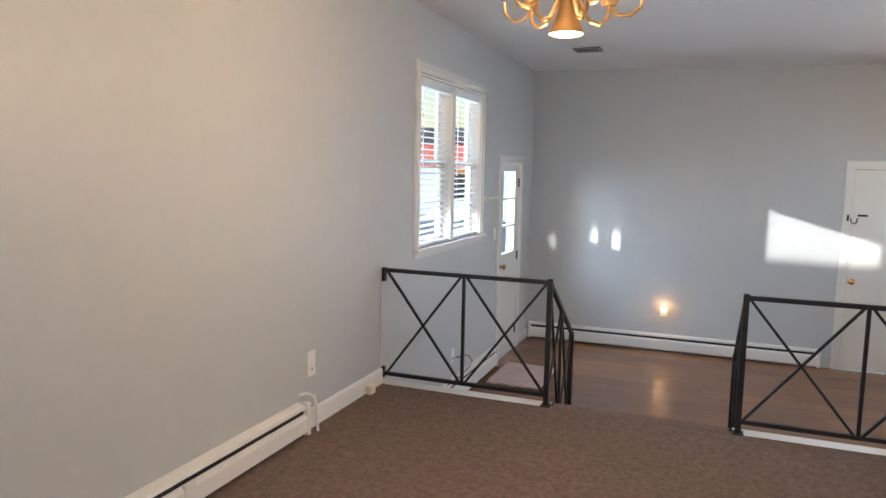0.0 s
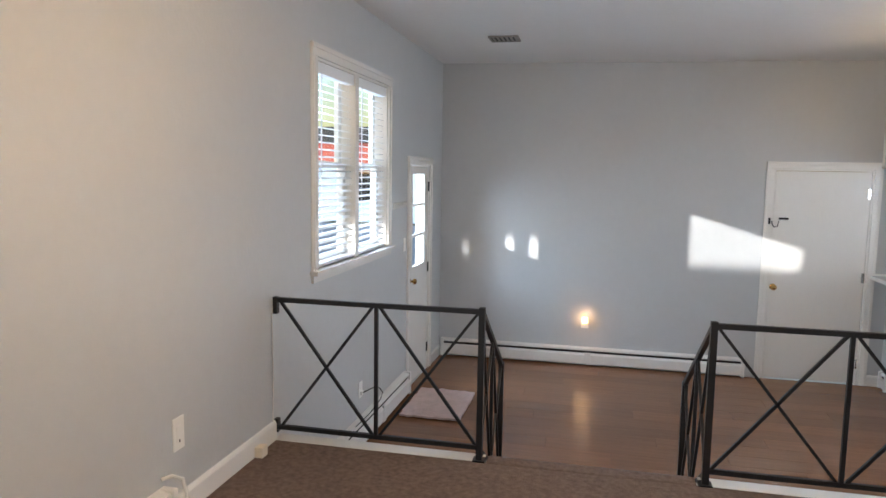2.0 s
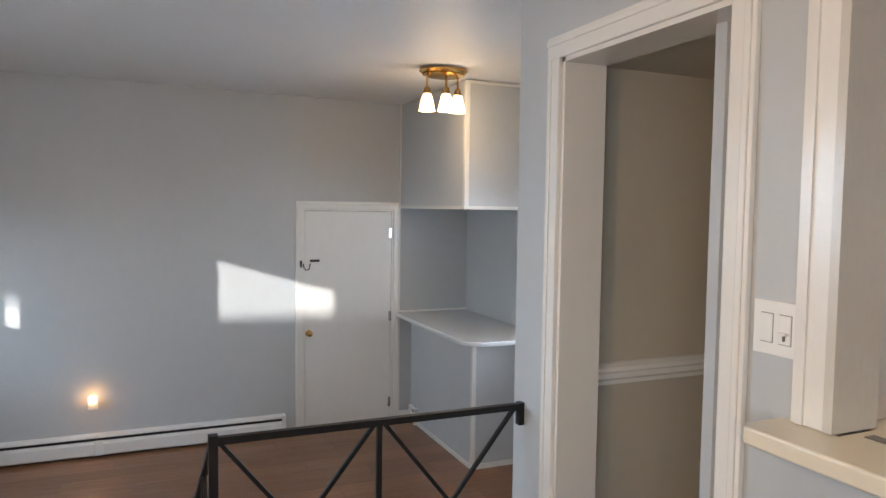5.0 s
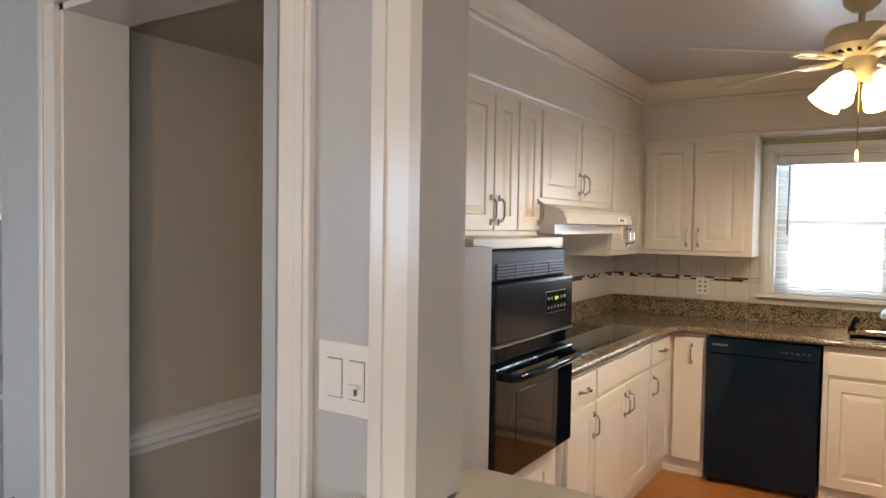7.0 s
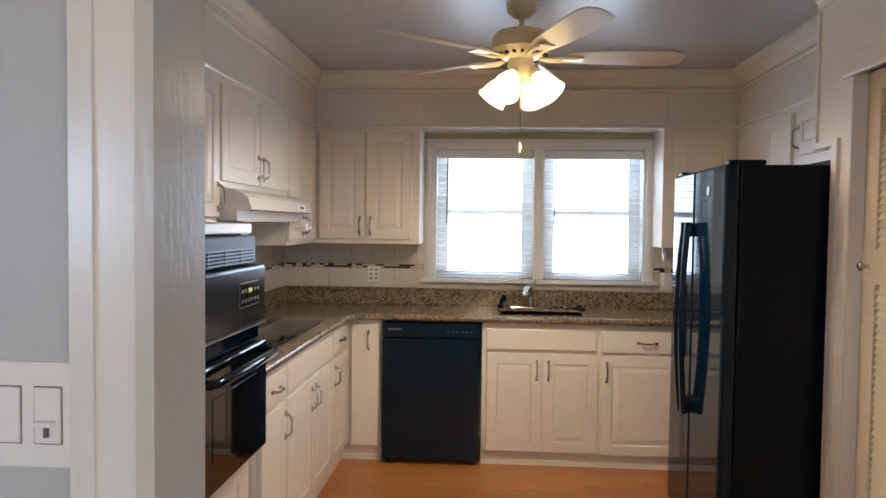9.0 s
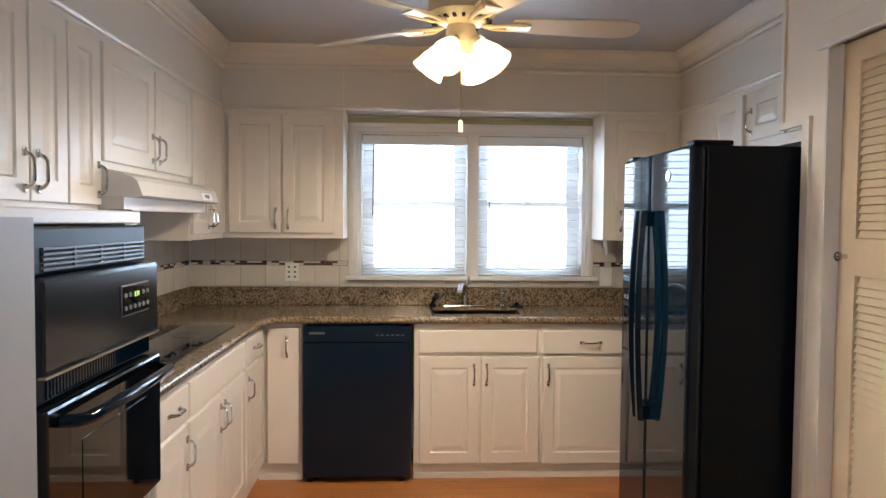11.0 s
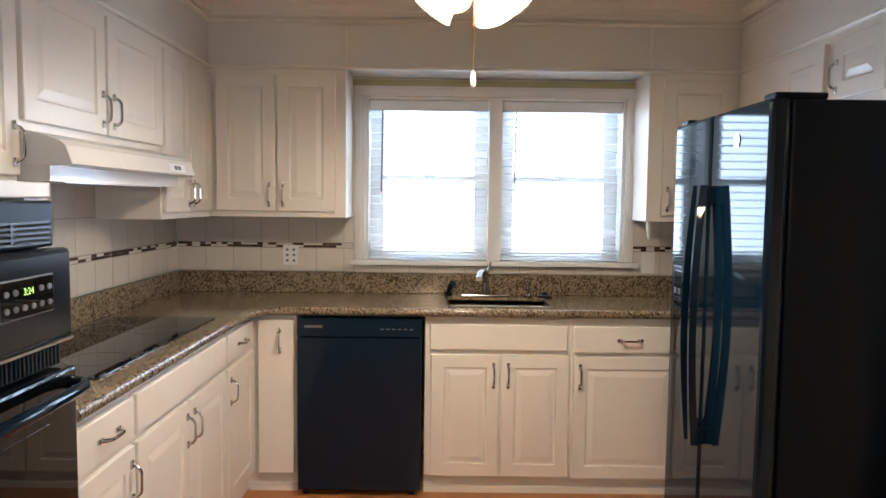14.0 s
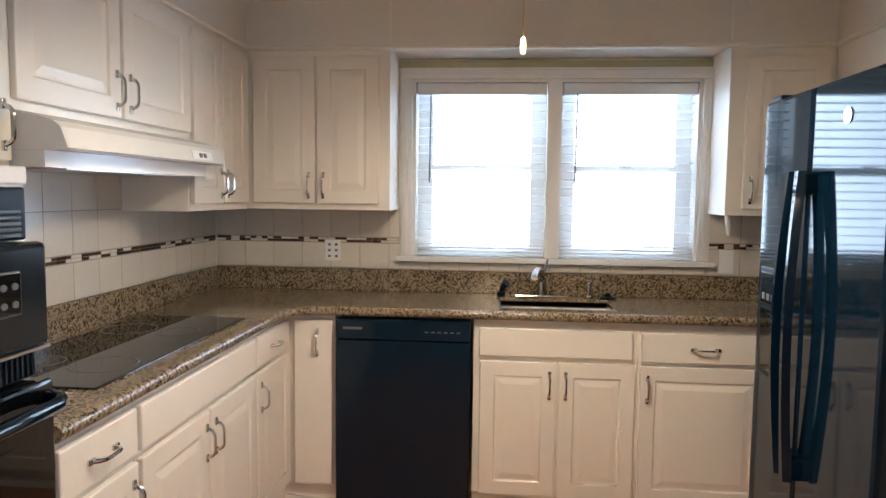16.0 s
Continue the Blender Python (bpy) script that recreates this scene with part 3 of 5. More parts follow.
def window(name, m, w, h, depth, label, tilts, stack, valance, trim=0.08, apron=0.09, slat_material=BLIND, stile=0.055, single=False, sash_at=0.10):
    """Two double-hung units side by side in an opening w x h, with casing, stool and slatted blinds."""
    win = thing(name, m.translation, label, "window", kind="structure")
    T = lambda bm: (bmesh.ops.transform(bm, matrix=m, verts=bm.verts), bm)[1]
    part("casing", casing(m, w, h, trim), TRIM, win)
    part("stool", T(strip(bmesh.new(), (-trim - 0.02, w + trim + 0.02, -0.025, 0.0, -depth, 0.05))), TRIM, win)
    part("apron", T(strip(bmesh.new(), (-trim, w + trim, -apron, -0.025, 0, 0.016))), TRIM, win)
    part("jamb", jambs(m, w, h, depth), TRIM, win)
    mid = w / 2
    if not single:
        part("mullion", T(strip(bmesh.new(), (mid - 0.035, mid + 0.035, 0, h, -depth, 0.004))), TRIM, win)
    for k, (a, b) in enumerate(((0.016, w - 0.016),) if single else ((0.016, mid - 0.035), (mid + 0.035, w - 0.016))):
        for j, (c, e) in enumerate(((0.0, h - 0.016),) if single else ((0.0, h / 2 + 0.015), (h / 2 - 0.015, h - 0.016))):
            n0 = -sash_at - 0.03 * j
            s = stile
            bm = strip(bmesh.new(), (a, a + s, c, e, n0 - 0.03, n0), (b - s, b, c, e, n0 - 0.03, n0), (a + s, b - s, c, c + 0.04, n0 - 0.03, n0), (a + s, b - s, e - 0.03, e, n0 - 0.03, n0))
            sash = part("sash", T(bm), TRIM, win)
            g = part("pane", T(strip(bmesh.new(), (a + s, b - s, c + 0.04, e - 0.03, n0 - 0.017, n0 - 0.014))), GLASS, sash)
            g.visible_shadow = False
        if not single:
            part("sash_lock", T(B((a + b) / 2 - 0.03, (a + b) / 2 + 0.03, h / 2 + 0.014, h / 2 + 0.03, -0.12, -0.085, 0.004)), TRIM, win)
        blind = thing("window_blind", m @ Vector(((a + b) / 2, h, 0)), "white horizontal slat blind with cords, lowered", "blind", "window blinds")
        part("valance", T(B(a + 0.004, b - 0.004, h - valance, h - 0.018, -0.065, -0.005, 0.004)), slat_material, blind)
        tilt, low, step = tilts[k], stack, 0.043
        n = int((h - valance - low) / step)
        ca, sa = math.cos(radians(tilt)) * 0.0245, math.sin(radians(tilt)) * 0.0245
        slat = None
        for i in range(n):
            v = low + 0.02 + i * step
            if slat is None:
                bm = bmesh.new()
                ring = []
                for x in (a + 0.008, b - 0.008):
                    ring.append([bm.verts.new((x, y, z)) for y, z in ((-sa, -ca - 0.036), (0.004, -0.036), (sa, ca - 0.036), (sa, ca - 0.0345), (0.0055, -0.0345), (-sa, -ca - 0.0345))])
                for q in range(6):
                    bm.faces.new((ring[0][q], ring[0][(q + 1) % 6], ring[1][(q + 1) % 6], ring[1][q]))
                bm.faces.new(ring[0][::-1])
                bm.faces.new(ring[1])
                bmesh.ops.recalc_face_normals(bm, faces=bm.faces)
                bmesh.ops.translate(bm, vec=(0, v, 0), verts=bm.verts)
                slat = part("slat", T(bm), slat_material, blind)
                first = v
            else:
                s2 = slat.copy()
                scene.collection.objects.link(s2)
                s2.location = (0, 0, v - first)
        if stack > 0.05:
            for q in range(4):
                part("stacked_slat", T(B(a + 0.008, b - 0.008, 0.006 + q * (stack / 4), (q + 1) * (stack / 4) - 0.004, -0.062, -0.010, 0.003)), slat_material, blind)
        else:
            part("bottom_rail", T(B(a + 0.008, b - 0.008, 0.004, 0.024, -0.062, -0.010, 0.003)), slat_material, blind)
        for x in (a + 0.09, b - 0.09):
            part("ladder_cord", T(tube(bmesh.new(), [(x, 0.02, -0.009), (x, h - valance, -0.009)], 0.0013, 5)), slat_material, blind)
        part("tilt_wand", T(tube(bmesh.new(), [(a + 0.07, h * 0.42, -0.001), (a + 0.075, h - valance, -0.001)], 0.004, 6)), GREYPLASTIC if name == "window_2" else slat_material, blind)
    return win


window("window_1", facing("+x", W, 4.92, 0.82), 1.38, 1.23, 0.13, "white double-hung window pair in the side wall", (-14, -10), 0.0, 0.085, 0.075, 0.07, sash_at=0.066)
window("window_3", facing("+x", W, -2.1, 0.75), 3.3, 1.125, 0.13, "wide white picture window with open slat blind", (3, 3), 0.0, 0.05, 0.075, 0.07, single=True, stile=0.04, sash_at=0.066)
# Unseen window, added as the way in for the lower room's extra daylight.
window("added_window", facing("-x", 3.76, 6.4, 0.3), 1.6, 1.2, 0.16, "unseen white double-hung window pair added to light the lower room", (3, 3), 0.0, 0.08, 0.075, 0.07)
window("window_2", facing("-x", 6.14, 3.06, 1.10), 1.42, 0.89, 0.16, "white double-hung window pair over the sink", (3, 3), 0.07, 0.075, 0.055, 0.03, stile=0.075)
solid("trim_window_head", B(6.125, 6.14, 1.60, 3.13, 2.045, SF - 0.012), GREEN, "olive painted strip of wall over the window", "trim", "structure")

# ---- wrought iron railings ----


def xpanel(rail, a, b, zt0, zt1, zb0, zb1, mid=True):
    """One railing field with posts at the ends: top and bottom bars, middle upright and two X braces."""
    a, b = Vector((*a, 0)), Vector((*b, 0))
    at = lambda s, hi: a + (b - a) * s + Vector((0, 0, (zt0 + (zt1 - zt0) * s) if hi else (zb0 + (zb1 - zb0) * s)))
    part("top_rail", bar(bmesh.new(), at(0, 1), at(1, 1), 0.024), IRON, rail)
    part("bottom_rail", bar(bmesh.new(), at(0, 0), at(1, 0), 0.022), IRON, rail)
    cuts = (0, 0.5, 1) if mid else (0, 1)
    for s in cuts[1:-1]:
        part("upright", bar(bmesh.new(), at(s, 0), at(s, 1), 0.018), IRON, rail)
    for s, t in zip(cuts, cuts[1:]):
        e = 0.012
        part("brace", bar(bmesh.new(), at(s + e, 0), at(t - e, 1), 0.014), IRON, rail)
        part("brace", bar(bmesh.new(), at(s + e, 1), at(t - e, 0), 0.014), IRON, rail)


RY = 4.372
for x_post, x_wall, down in ((0.025, W, 5.12), (1.075, 2.22, 5.22)):
    rail = thing("railing", ((x_post + x_wall) / 2, RY, 0), "black wrought iron railing with crossed braces", "railing", "stair railings")
    s = 1 if x_wall > x_post else -1
    xpanel(rail, (x_wall - s * 0.02, RY), (x_post, RY), 0.742, 0.742, 0.066, 0.066)
    part("post", B(x_post - 0.015, x_post + 0.015, RY - 0.015, RY + 0.015, 0.0, 0.762), IRON, rail)
    part("foot_plate", B(x_post - 0.03, x_post + 0.03, RY - 0.03, RY + 0.03, 0.0, 0.006), IRON, rail)
    for z0, z1 in ((0.67, 0.757), (0.04, 0.11)):
        part("wall_bracket", B(x_wall - s * 0.022, x_wall, RY - 0.015, RY + 0.015, z0, z1), IRON, rail)
    drop = (down - RY) * 0.62
    xpanel(rail, (x_post, RY), (x_post, down), 0.742, 0.742 - drop, 0.05, 0.05 - drop * 1.02)
    part("post", B(x_post - 0.015, x_post + 0.015, down - 0.015, down + 0.015, LOW, 0.755 - drop), IRON, rail)

# ---- baseboard heaters ----


def heater(name, m, length, h=0.18):
    """A hot-water baseboard cover: back plate, hood, front panel, near-black block as slot shade, end caps."""
    hob = thing(name, m.translation, "white enamelled baseboard heater with dark louvre slot", "baseboard heater", "baseboard heaters")
    T = lambda bm: (bmesh.ops.transform(bm, matrix=m, verts=bm.verts), bm)[1]
    part("back_plate", T(strip(bmesh.new(), (0, length, 0.01, h, 0, 0.006))), HEATER, hob)
    part("hood", T(prism_n([(0, h), (0.0, h - 0.012), (0.05, h - 0.03), (0.055, h - 0.026), (0.05, h - 0.012)], length)), HEATER, hob)
    # Solid near-black block in place of the shaded gap.
    part("slot", T(strip(bmesh.new(), (0.01, length - 0.01, h - 0.062, h - 0.018, 0.006, 0.038))), DARK, hob)
    part("front_panel", T(prism_n([(0.045, 0.02), (0.062, 0.028), (0.062, h - 0.075), (0.045, h - 0.055), (0.041, h - 0.055), (0.057, h - 0.078), (0.057, 0.03)], length)), HEATER, hob)
    for u in (0, length - 0.03):
        part("end_cap", T(B(u, u + 0.03, 0.005, h + 0.003, 0, 0.066, 0.006)), HEATER, hob)
    k = 1
    while k * 1.5 < length - 0.4:
        part("joint_cover", T(B(k * 1.5, k * 1.5 + 0.06, 0.018, h - 0.05, 0.045, 0.065, 0.003)), HEATER, hob)
        k += 1
    return hob


def prism_n(outline, length):
    """An outline in (n, v), drawn out along u."""
    bm = bmesh.new()
    a = [bm.verts.new((0, v, n)) for n, v in outline]
    b = [bm.verts.new((length, v, n)) for n, v in outline]
    k = len(a)
    for i in range(k):
        bm.faces.new((a[i], a[(i + 1) % k], b[(i + 1) % k], b[i]))
    bm.faces.new(a[::-1])
    bm.faces.new(b)
    bmesh.ops.recalc_face_normals(bm, faces=bm.faces)
    return bm


heater("baseboard_heater", facing("+x", W, 1.0, 0.0), 2.42, 0.175)
heater("baseboard_heater", facing("+x", W, 4.56, LOW), 2.28, 0.2)
heater("baseboard_heater", facing("-y", -1.03, 8.2, LOW), 3.02, 0.19)
heater("baseboard_heater", facing("-x", 3.22, 8.16, LOW), 0.16, 0.16)

# ---- bar nook of the lower room ----
nook = thing("bar_counter", (3.45, 7.5, LOW), "grey panelled bar with curved white laminate top", "bar counter")
part("front_panel", B(3.21, 3.76, 6.83, 6.86, LOW, 0.475), PAINT, nook)
part("side_panel", B(3.19, 3.22, 6.83, 8.2, LOW, 0.475), PAINT, nook)
part("corner_trim", strip(bmesh.new(), (3.183, 3.215, 6.822, 6.85, LOW, 0.475), (3.19, 3.76, 6.824, 6.834, LOW, LOW + 0.04), (3.184, 3.19, 6.85, 8.2, LOW, LOW + 0.035)), TRIM, nook)
curve = [(3.76, 6.60), (3.76, 8.196), (3.03, 8.196), (3.03, 6.78)]
curve += [(3.21 - 0.18 * math.cos(radians(a)), 6.78 - 0.18 * math.sin(radians(a))) for a in range(10, 91, 10)]
part("top", prism(bmesh.new(), curve, 0.475, 0.51, 0.006), BARTOP, nook)
part("back_strip", B(3.03, 3.76, 8.185, 8.2, 0.51, 0.53), TRIM, nook)
hang = thing("overhead_cabinet", (3.4, 7.45, 1.52), "grey overhead cabinet box with white corner strips", "cabinet")
part("body", B(3.06, 3.76, 6.74, 8.2, 1.52, TOP), PAINT, hang)
part("corner_strip", B(3.05, 3.085, 6.73, 6.765, 1.52, TOP - 0.002), TRIM, hang)
part("wall_strip", B(3.05, 3.06, 8.16, 8.198, 1.52, TOP - 0.002), TRIM, hang)
part("bottom_strip", strip(bmesh.new(), (3.045, 3.07, 6.725, 8.2, 1.495, 1.52), (3.07, 3.76, 6.725, 6.745, 1.495, 1.52)), TRIM, hang)
part("top_strip", strip(bmesh.new(), (3.07, 3.76, 6.728, 6.74, TOP - 0.025, TOP - 0.002)), TRIM, hang)

# ---- kitchen cabinets ----


def cabinet(name, way, body, fronts, label, group, material=CREAM, kick=False):
    """A cabinet: body box (x0, x1, y0, y1, z0, z1); fronts (kind, u0, u1, z0, z1, pull side) on the plane its face lies in."""
    x0, x1, y0, y1, z0, z1 = body
    cab = thing(name, ((x0 + x1) / 2, (y0 + y1) / 2, 0 if kick else z0), label, "cabinet", group)
    part("body", B(x0, x1, y0, y1, z0, z1, 0.002), material, cab)
    plane = {"-y": y0, "-x": x0, "+y": y1}[way]
    for kind, u0, u1, v0, v1, grip in fronts:
        lo, hi = min(u0, u1), max(u0, u1)
        m = facing(way, lo, plane, v0) if way == "-y" else facing(way, plane, hi, v0) if way == "-x" else facing(way, hi, plane, v0)
        w, h = hi - lo, v1 - v0
        if kind == "door":
            leaf = part("door", panel(w, h, m), material, cab)
            g = {"l": 0.03, "r": w - 0.03}.get(grip[0])
            v = h - 0.10 if grip[1] == "t" else 0.10
            if grip[1] == "b":
                v = 0.085
            part("handle", pull(m @ Matrix.Translation((g, v, 0.02))), CHROME, leaf, "chrome arched handle", True)
        elif kind == "flat":
            leaf = part("door", B(0, w, 0, h, 0, 0.02, 0.004, m), material, cab)
            part("handle", pull(m @ Matrix.Translation((w * 0.62, h - 0.10, 0.02))), CHROME, leaf, "chrome arched handle", True)
        else:
            leaf = part("drawer", B(0, w, 0, h, 0, 0.02, 0.005, m), material, cab)
            if grip:
                part("handle", pull(m @ Matrix.Translation((w / 2, h / 2, 0.02)) @ pose(0, 0, 0, 0, 0, 90)), CHROME, leaf, "chrome arched handle", True)
    return cab


WHITE = "cream painted kitchen cabinet with raised panel doors"
F = 3.555
K = 0.09
cabinet("base_cabinet", "-y", (3.99, 4.335, F, 4.10, K, 0.872), [("drawer", 4.005, 4.325, 0.725, 0.85, "c"), ("door", 4.005, 4.325, 0.11, 0.705, "rt")], "narrow " + WHITE + " and a drawer", "base cabinets")
cabinet("base_cabinet", "-y", (4.335, 5.20, F, 4.10, K, 0.872), [("drawer", 4.345, 5.19, 0.725, 0.85, ""), ("door", 4.345, 4.764, 0.11, 0.705, "rt"), ("door", 4.774, 5.19, 0.11, 0.705, "lt")], "wide " + WHITE + " under the cooktop", "base cabinets")
cabinet("base_cabinet", "-y", (5.20, 5.638, F, 4.10, K, 0.872), [("drawer", 5.21, 5.60, 0.725, 0.85, "c"), ("door", 5.21, 5.61, 0.11, 0.705, "lt")], WHITE + " and one drawer", "base cabinets")
E = 5.635
cabinet("base_cabinet", "-x", (E, 6.14, 3.333, 3.56, K, 0.872), [("flat", 3.345, 3.52, 0.095, 0.85, "")], "narrow cream filler cabinet beside the dishwasher", "base cabinets")
cabinet("base_cabinet", "-x", (E, 6.14, 2.005, 2.715, K, 0.872), [("drawer", 2.69, 2.03, 0.712, 0.836, ""), ("door", 2.685, 2.352, 0.088, 0.69, "rt"), ("door", 2.342, 2.015, 0.088, 0.69, "lt")], WHITE + " under the sink", "base cabinets")
cabinet("base_cabinet", "-x", (E, 6.14, 0.86, 2.005, K, 0.872), [("drawer", 1.995, 1.46, 0.705, 0.833, "c"), ("door", 1.995, 1.46, 0.083, 0.688, "lt"), ("door", 1.44, 0.95, 0.083, 0.688, "rt")], WHITE + " beside the refrigerator", "base cabinets")
solid("trim_toe_kick", strip(bmesh.new(), (5.655, 5.69, 0.86, 2.715, 0, K), (5.655, 5.69, 3.333, 3.58, 0, K), (3.99, 5.69, 3.58, 3.61, 0, K)), CREAM, "cream toe kick under the cabinets", "trim", "structure")
solid("trim_shoe", strip(bmesh.new(), (5.635, 5.656, 0.86, 2.715, 0, 0.03), (5.635, 5.656, 3.333, 3.57, 0, 0.03)), CREAM, "quarter-round shoe moulding", "trim", "structure")

U = 3.82
cabinet("wall_cabinet", "-y", (3.142, 4.265, U, 4.10, 1.463, SF), [("door", 3.40, 3.80, 1.485, 2.05, "rb"), ("door", 3.81, 4.02, 1.485, 2.05, "lb"), ("door", 4.03, 4.25, 1.485, 2.05, "rb")], "cream wall cabinet over the oven", "wall cabinets")
cabinet("wall_cabinet", "-y", (4.265, 5.24, U, 4.10, 1.615, SF), [("door", 4.275, 4.747, 1.64, 2.05, "rb"), ("door", 4.765, 5.23, 1.64, 2.05, "lb")], "cream wall cabinet over the range hood", "wall cabinets")
cabinet("wall_cabinet", "-y", (5.24, 5.858, U, 4.10, 1.335, SF), [("door", 5.255, 5.535, 1.365, 2.05, "rb"), ("door", 5.545, 5.83, 1.365, 2.05, "lb")], "cream corner wall cabinet", "wall cabinets")
C = 5.86
cabinet("wall_cabinet", "-x", (C, 6.14, 3.13, 3.82, 1.335, SF), [("door", 3.785, 3.485, 1.365, 2.05, "rb"), ("door", 3.475, 3.18, 1.365, 2.05, "lb")], "cream wall cabinet beside the window", "wall cabinets")
cabinet("wall_cabinet", "-x", (C, 6.14, 1.15, 1.60, 1.335, SF), [("door", 1.53, 1.18, 1.365, 2.04, "lb")], "cream wall cabinet beside the window", "wall cabinets")
cabinet("wall_cabinet", "+y", (4.33, 5.0, 0.85, 1.15, 1.80, SF), [("door", 4.345, 4.66, 1.825, 2.05, "rb"), ("door", 4.675, 4.985, 1.825, 2.05, "lb")], "cream wall cabinet over the refrigerator", "wall cabinets")
cabinet("wall_cabinet", "+y", (5.0, 5.858, 0.85, 1.15, 1.335, SF), [("door", 5.05, 5.38, 1.365, 2.05, "rb")], "cream corner wall cabinet", "wall cabinets")

# oven tower
oc = thing("oven_cabinet", (3.68, 3.8, 0), "cream built-in oven housing with a low top", "cabinet")
part("body", strip(bmesh.new(), (3.30, 3.36, 3.58, 4.10, 0, 1.44), (3.895, 3.985, 3.58, 4.10, 0, 1.44), (3.36, 3.895, 3.58, 4.10, 0.09, 0.62), (3.36, 3.895, 3.95, 4.10, 0.62, 1.44)), CREAM, oc)
part("top", B(3.25, 3.985, 3.57, 4.10, 1.425, 1.462, 0.004), CREAM, oc)
part("drawer", panel(0.55, 0.46, facing("-y", 3.34, 3.58, 0.13)), CREAM, oc)
ov = thing("wall_oven", (3.69, 3.6, 0.62), "black built-in wall oven with digital clock", "oven")
OY = 3.548
part("body", B(3.365, 3.892, 3.575, 3.94, 0.625, 1.42), SATIN, ov)
part("vent_panel", B(3.29, 3.935, OY - 0.01, 3.58, 1.315, 1.42, 0.006), SATIN, ov)
# Flat near-black sheet; the shade between the slats is its colour.
part("vent_shade_sheet", B(3.345, 3.915, OY - 0.0115, OY - 0.009, 1.322, 1.374), DARK, ov)
for i in range(5):
    part("vent_slat", B(3.348, 3.912, OY - 0.016, OY - 0.011, 1.3225 + i * 0.0115, 1.3285 + i * 0.0115, 0.001), OVENSLAT, ov)
for x in (3.49, 3.63, 3.77):
    part("vent_rib", B(x - 0.004, x + 0.004, OY - 0.0165, OY - 0.011, 1.322, 1.374), OVENSLAT, ov)
cp = part("control_panel", B(3.285, 3.945, OY - 0.045, 3.58, 1.105, 1.313, 0.012), OVENFACE, ov, "blue-black satin control panel")
part("trim_line", B(3.29, 3.940, OY - 0.048, OY - 0.03, 1.10, 1.106), STEEL, ov)
part("display_bezel", B(3.672, 3.862, OY - 0.048, OY - 0.044, 1.178, 1.262, 0.004), GREYPLASTIC, cp)
part("display", B(3.676, 3.858, OY - 0.0495, OY - 0.0475, 1.182, 1.258), GLOSS, cp)
for i in range(6):
    for j in range(2):
        if j and 1 < i < 4:
            continue
        hub = facing("-y", 3.692 + i * 0.030, OY - 0.049, 1.200 + j * 0.034)
        part("button", lathe(bmesh.new(), [(0, 0), (0.009, 0), (0.008, 0.003), (0, 0.003)], hub @ Matrix.Diagonal((1, 0.8, 1, 1)), 10), GREYPLASTIC, cp)


def lettering(words, m, size, material, parent, name="writing"):
    cu = bpy.data.curves.new(name, "FONT")
    cu.body, cu.size, cu.extrude = words, size, 0.0004
    ob = bpy.data.objects.new(name, cu)
    scene.collection.objects.link(ob)
    me = bpy.data.meshes.new_from_object(ob.evaluated_get(bpy.context.evaluated_depsgraph_get()))
    bpy.data.objects.remove(ob)
    me.materials.clear()
    me.materials.append(material)
    me.transform(Matrix.Translation(-BASE[parent]) @ m)
    out = new(name, me)
    out.parent = parent
    return out


lettering("3:24", facing("-y", 3.748, OY - 0.0505, 1.226), 0.021, DIGITS, cp, "clock_digits")
part("lower_grille", B(3.295, 3.935, OY - 0.02, 3.58, 1.04, 1.10, 0.004), SATIN, ov)
for i in range(40):
    part("grille_rib", B(3.340 + i * 0.0148, 3.346 + i * 0.0148, OY - 0.0235, OY - 0.019, 1.046, 1.094), BLACK, ov)
od = part("oven_door", B(3.285, 3.945, OY - 0.05, 3.58, 0.64, 1.035, 0.008), GLOSS, ov, "black glass oven door")
part("door_window", B(3.440, 3.830, OY - 0.0515, OY - 0.0495, 0.74, 0.93), GLOSS, od)
bm = bmesh.new()
tube(bm, [(3.340, OY - 0.05, 1.0), (3.350, OY - 0.082, 0.998), (3.380, OY - 0.097, 0.997), (3.630, OY - 0.102, 0.997), (3.885, OY - 0.097, 0.997), (3.915, OY - 0.082, 0.998), (3.925, OY - 0.05, 1.0)], 0.015, 12)
part("oven_handle", bm, BLACK, od, "", True)

# range hood
hd = thing("range_hood", (4.77, 3.85, 1.49), "white under-cabinet range hood with curved top", "range hood")
bm = bmesh.new()
prof = [(4.10, 1.515), (3.69, 1.515), (3.672, 1.52), (3.69, 1.572), (3.71, 1.588), (3.76, 1.603), (3.82, 1.615), (4.10, 1.615)]
a = [bm.verts.new((4.275, y, z)) for y, z in prof]
b = [bm.verts.new((5.235, y, z)) for y, z in prof]
for i in range(len(prof)):
    bm.faces.new((a[i], a[(i + 1) % 8], b[(i + 1) % 8], b[i]))
bm.faces.new(a[::-1])
bm.faces.new(b)
bmesh.ops.recalc_face_normals(bm, faces=bm.faces)
part("hood_shell", bm, HOODMETAL, hd)
part("under_tray", B(4.285, 5.225, 3.74, 4.09, 1.472, 1.515), HOODMETAL, hd)
part("filter", B(4.40, 5.10, 3.76, 4.0, 1.469, 1.4725), STEEL, hd)
hm = facing("-y", 4.98, 3.6775, 1.527) @ pose(0, 0, 0, -15)
sw = part("switch_plate", B(0, 0.16, 0, 0.032, 0.0, 0.004, 0.001, hm), PLASTIC, hd)
for i in range(2):
    part("rocker_switch", B(0.05 + i * 0.035, 0.07 + i * 0.035, 0.008, 0.024, 0.003, 0.008, 0.002, hm), GREYPLASTIC, sw)

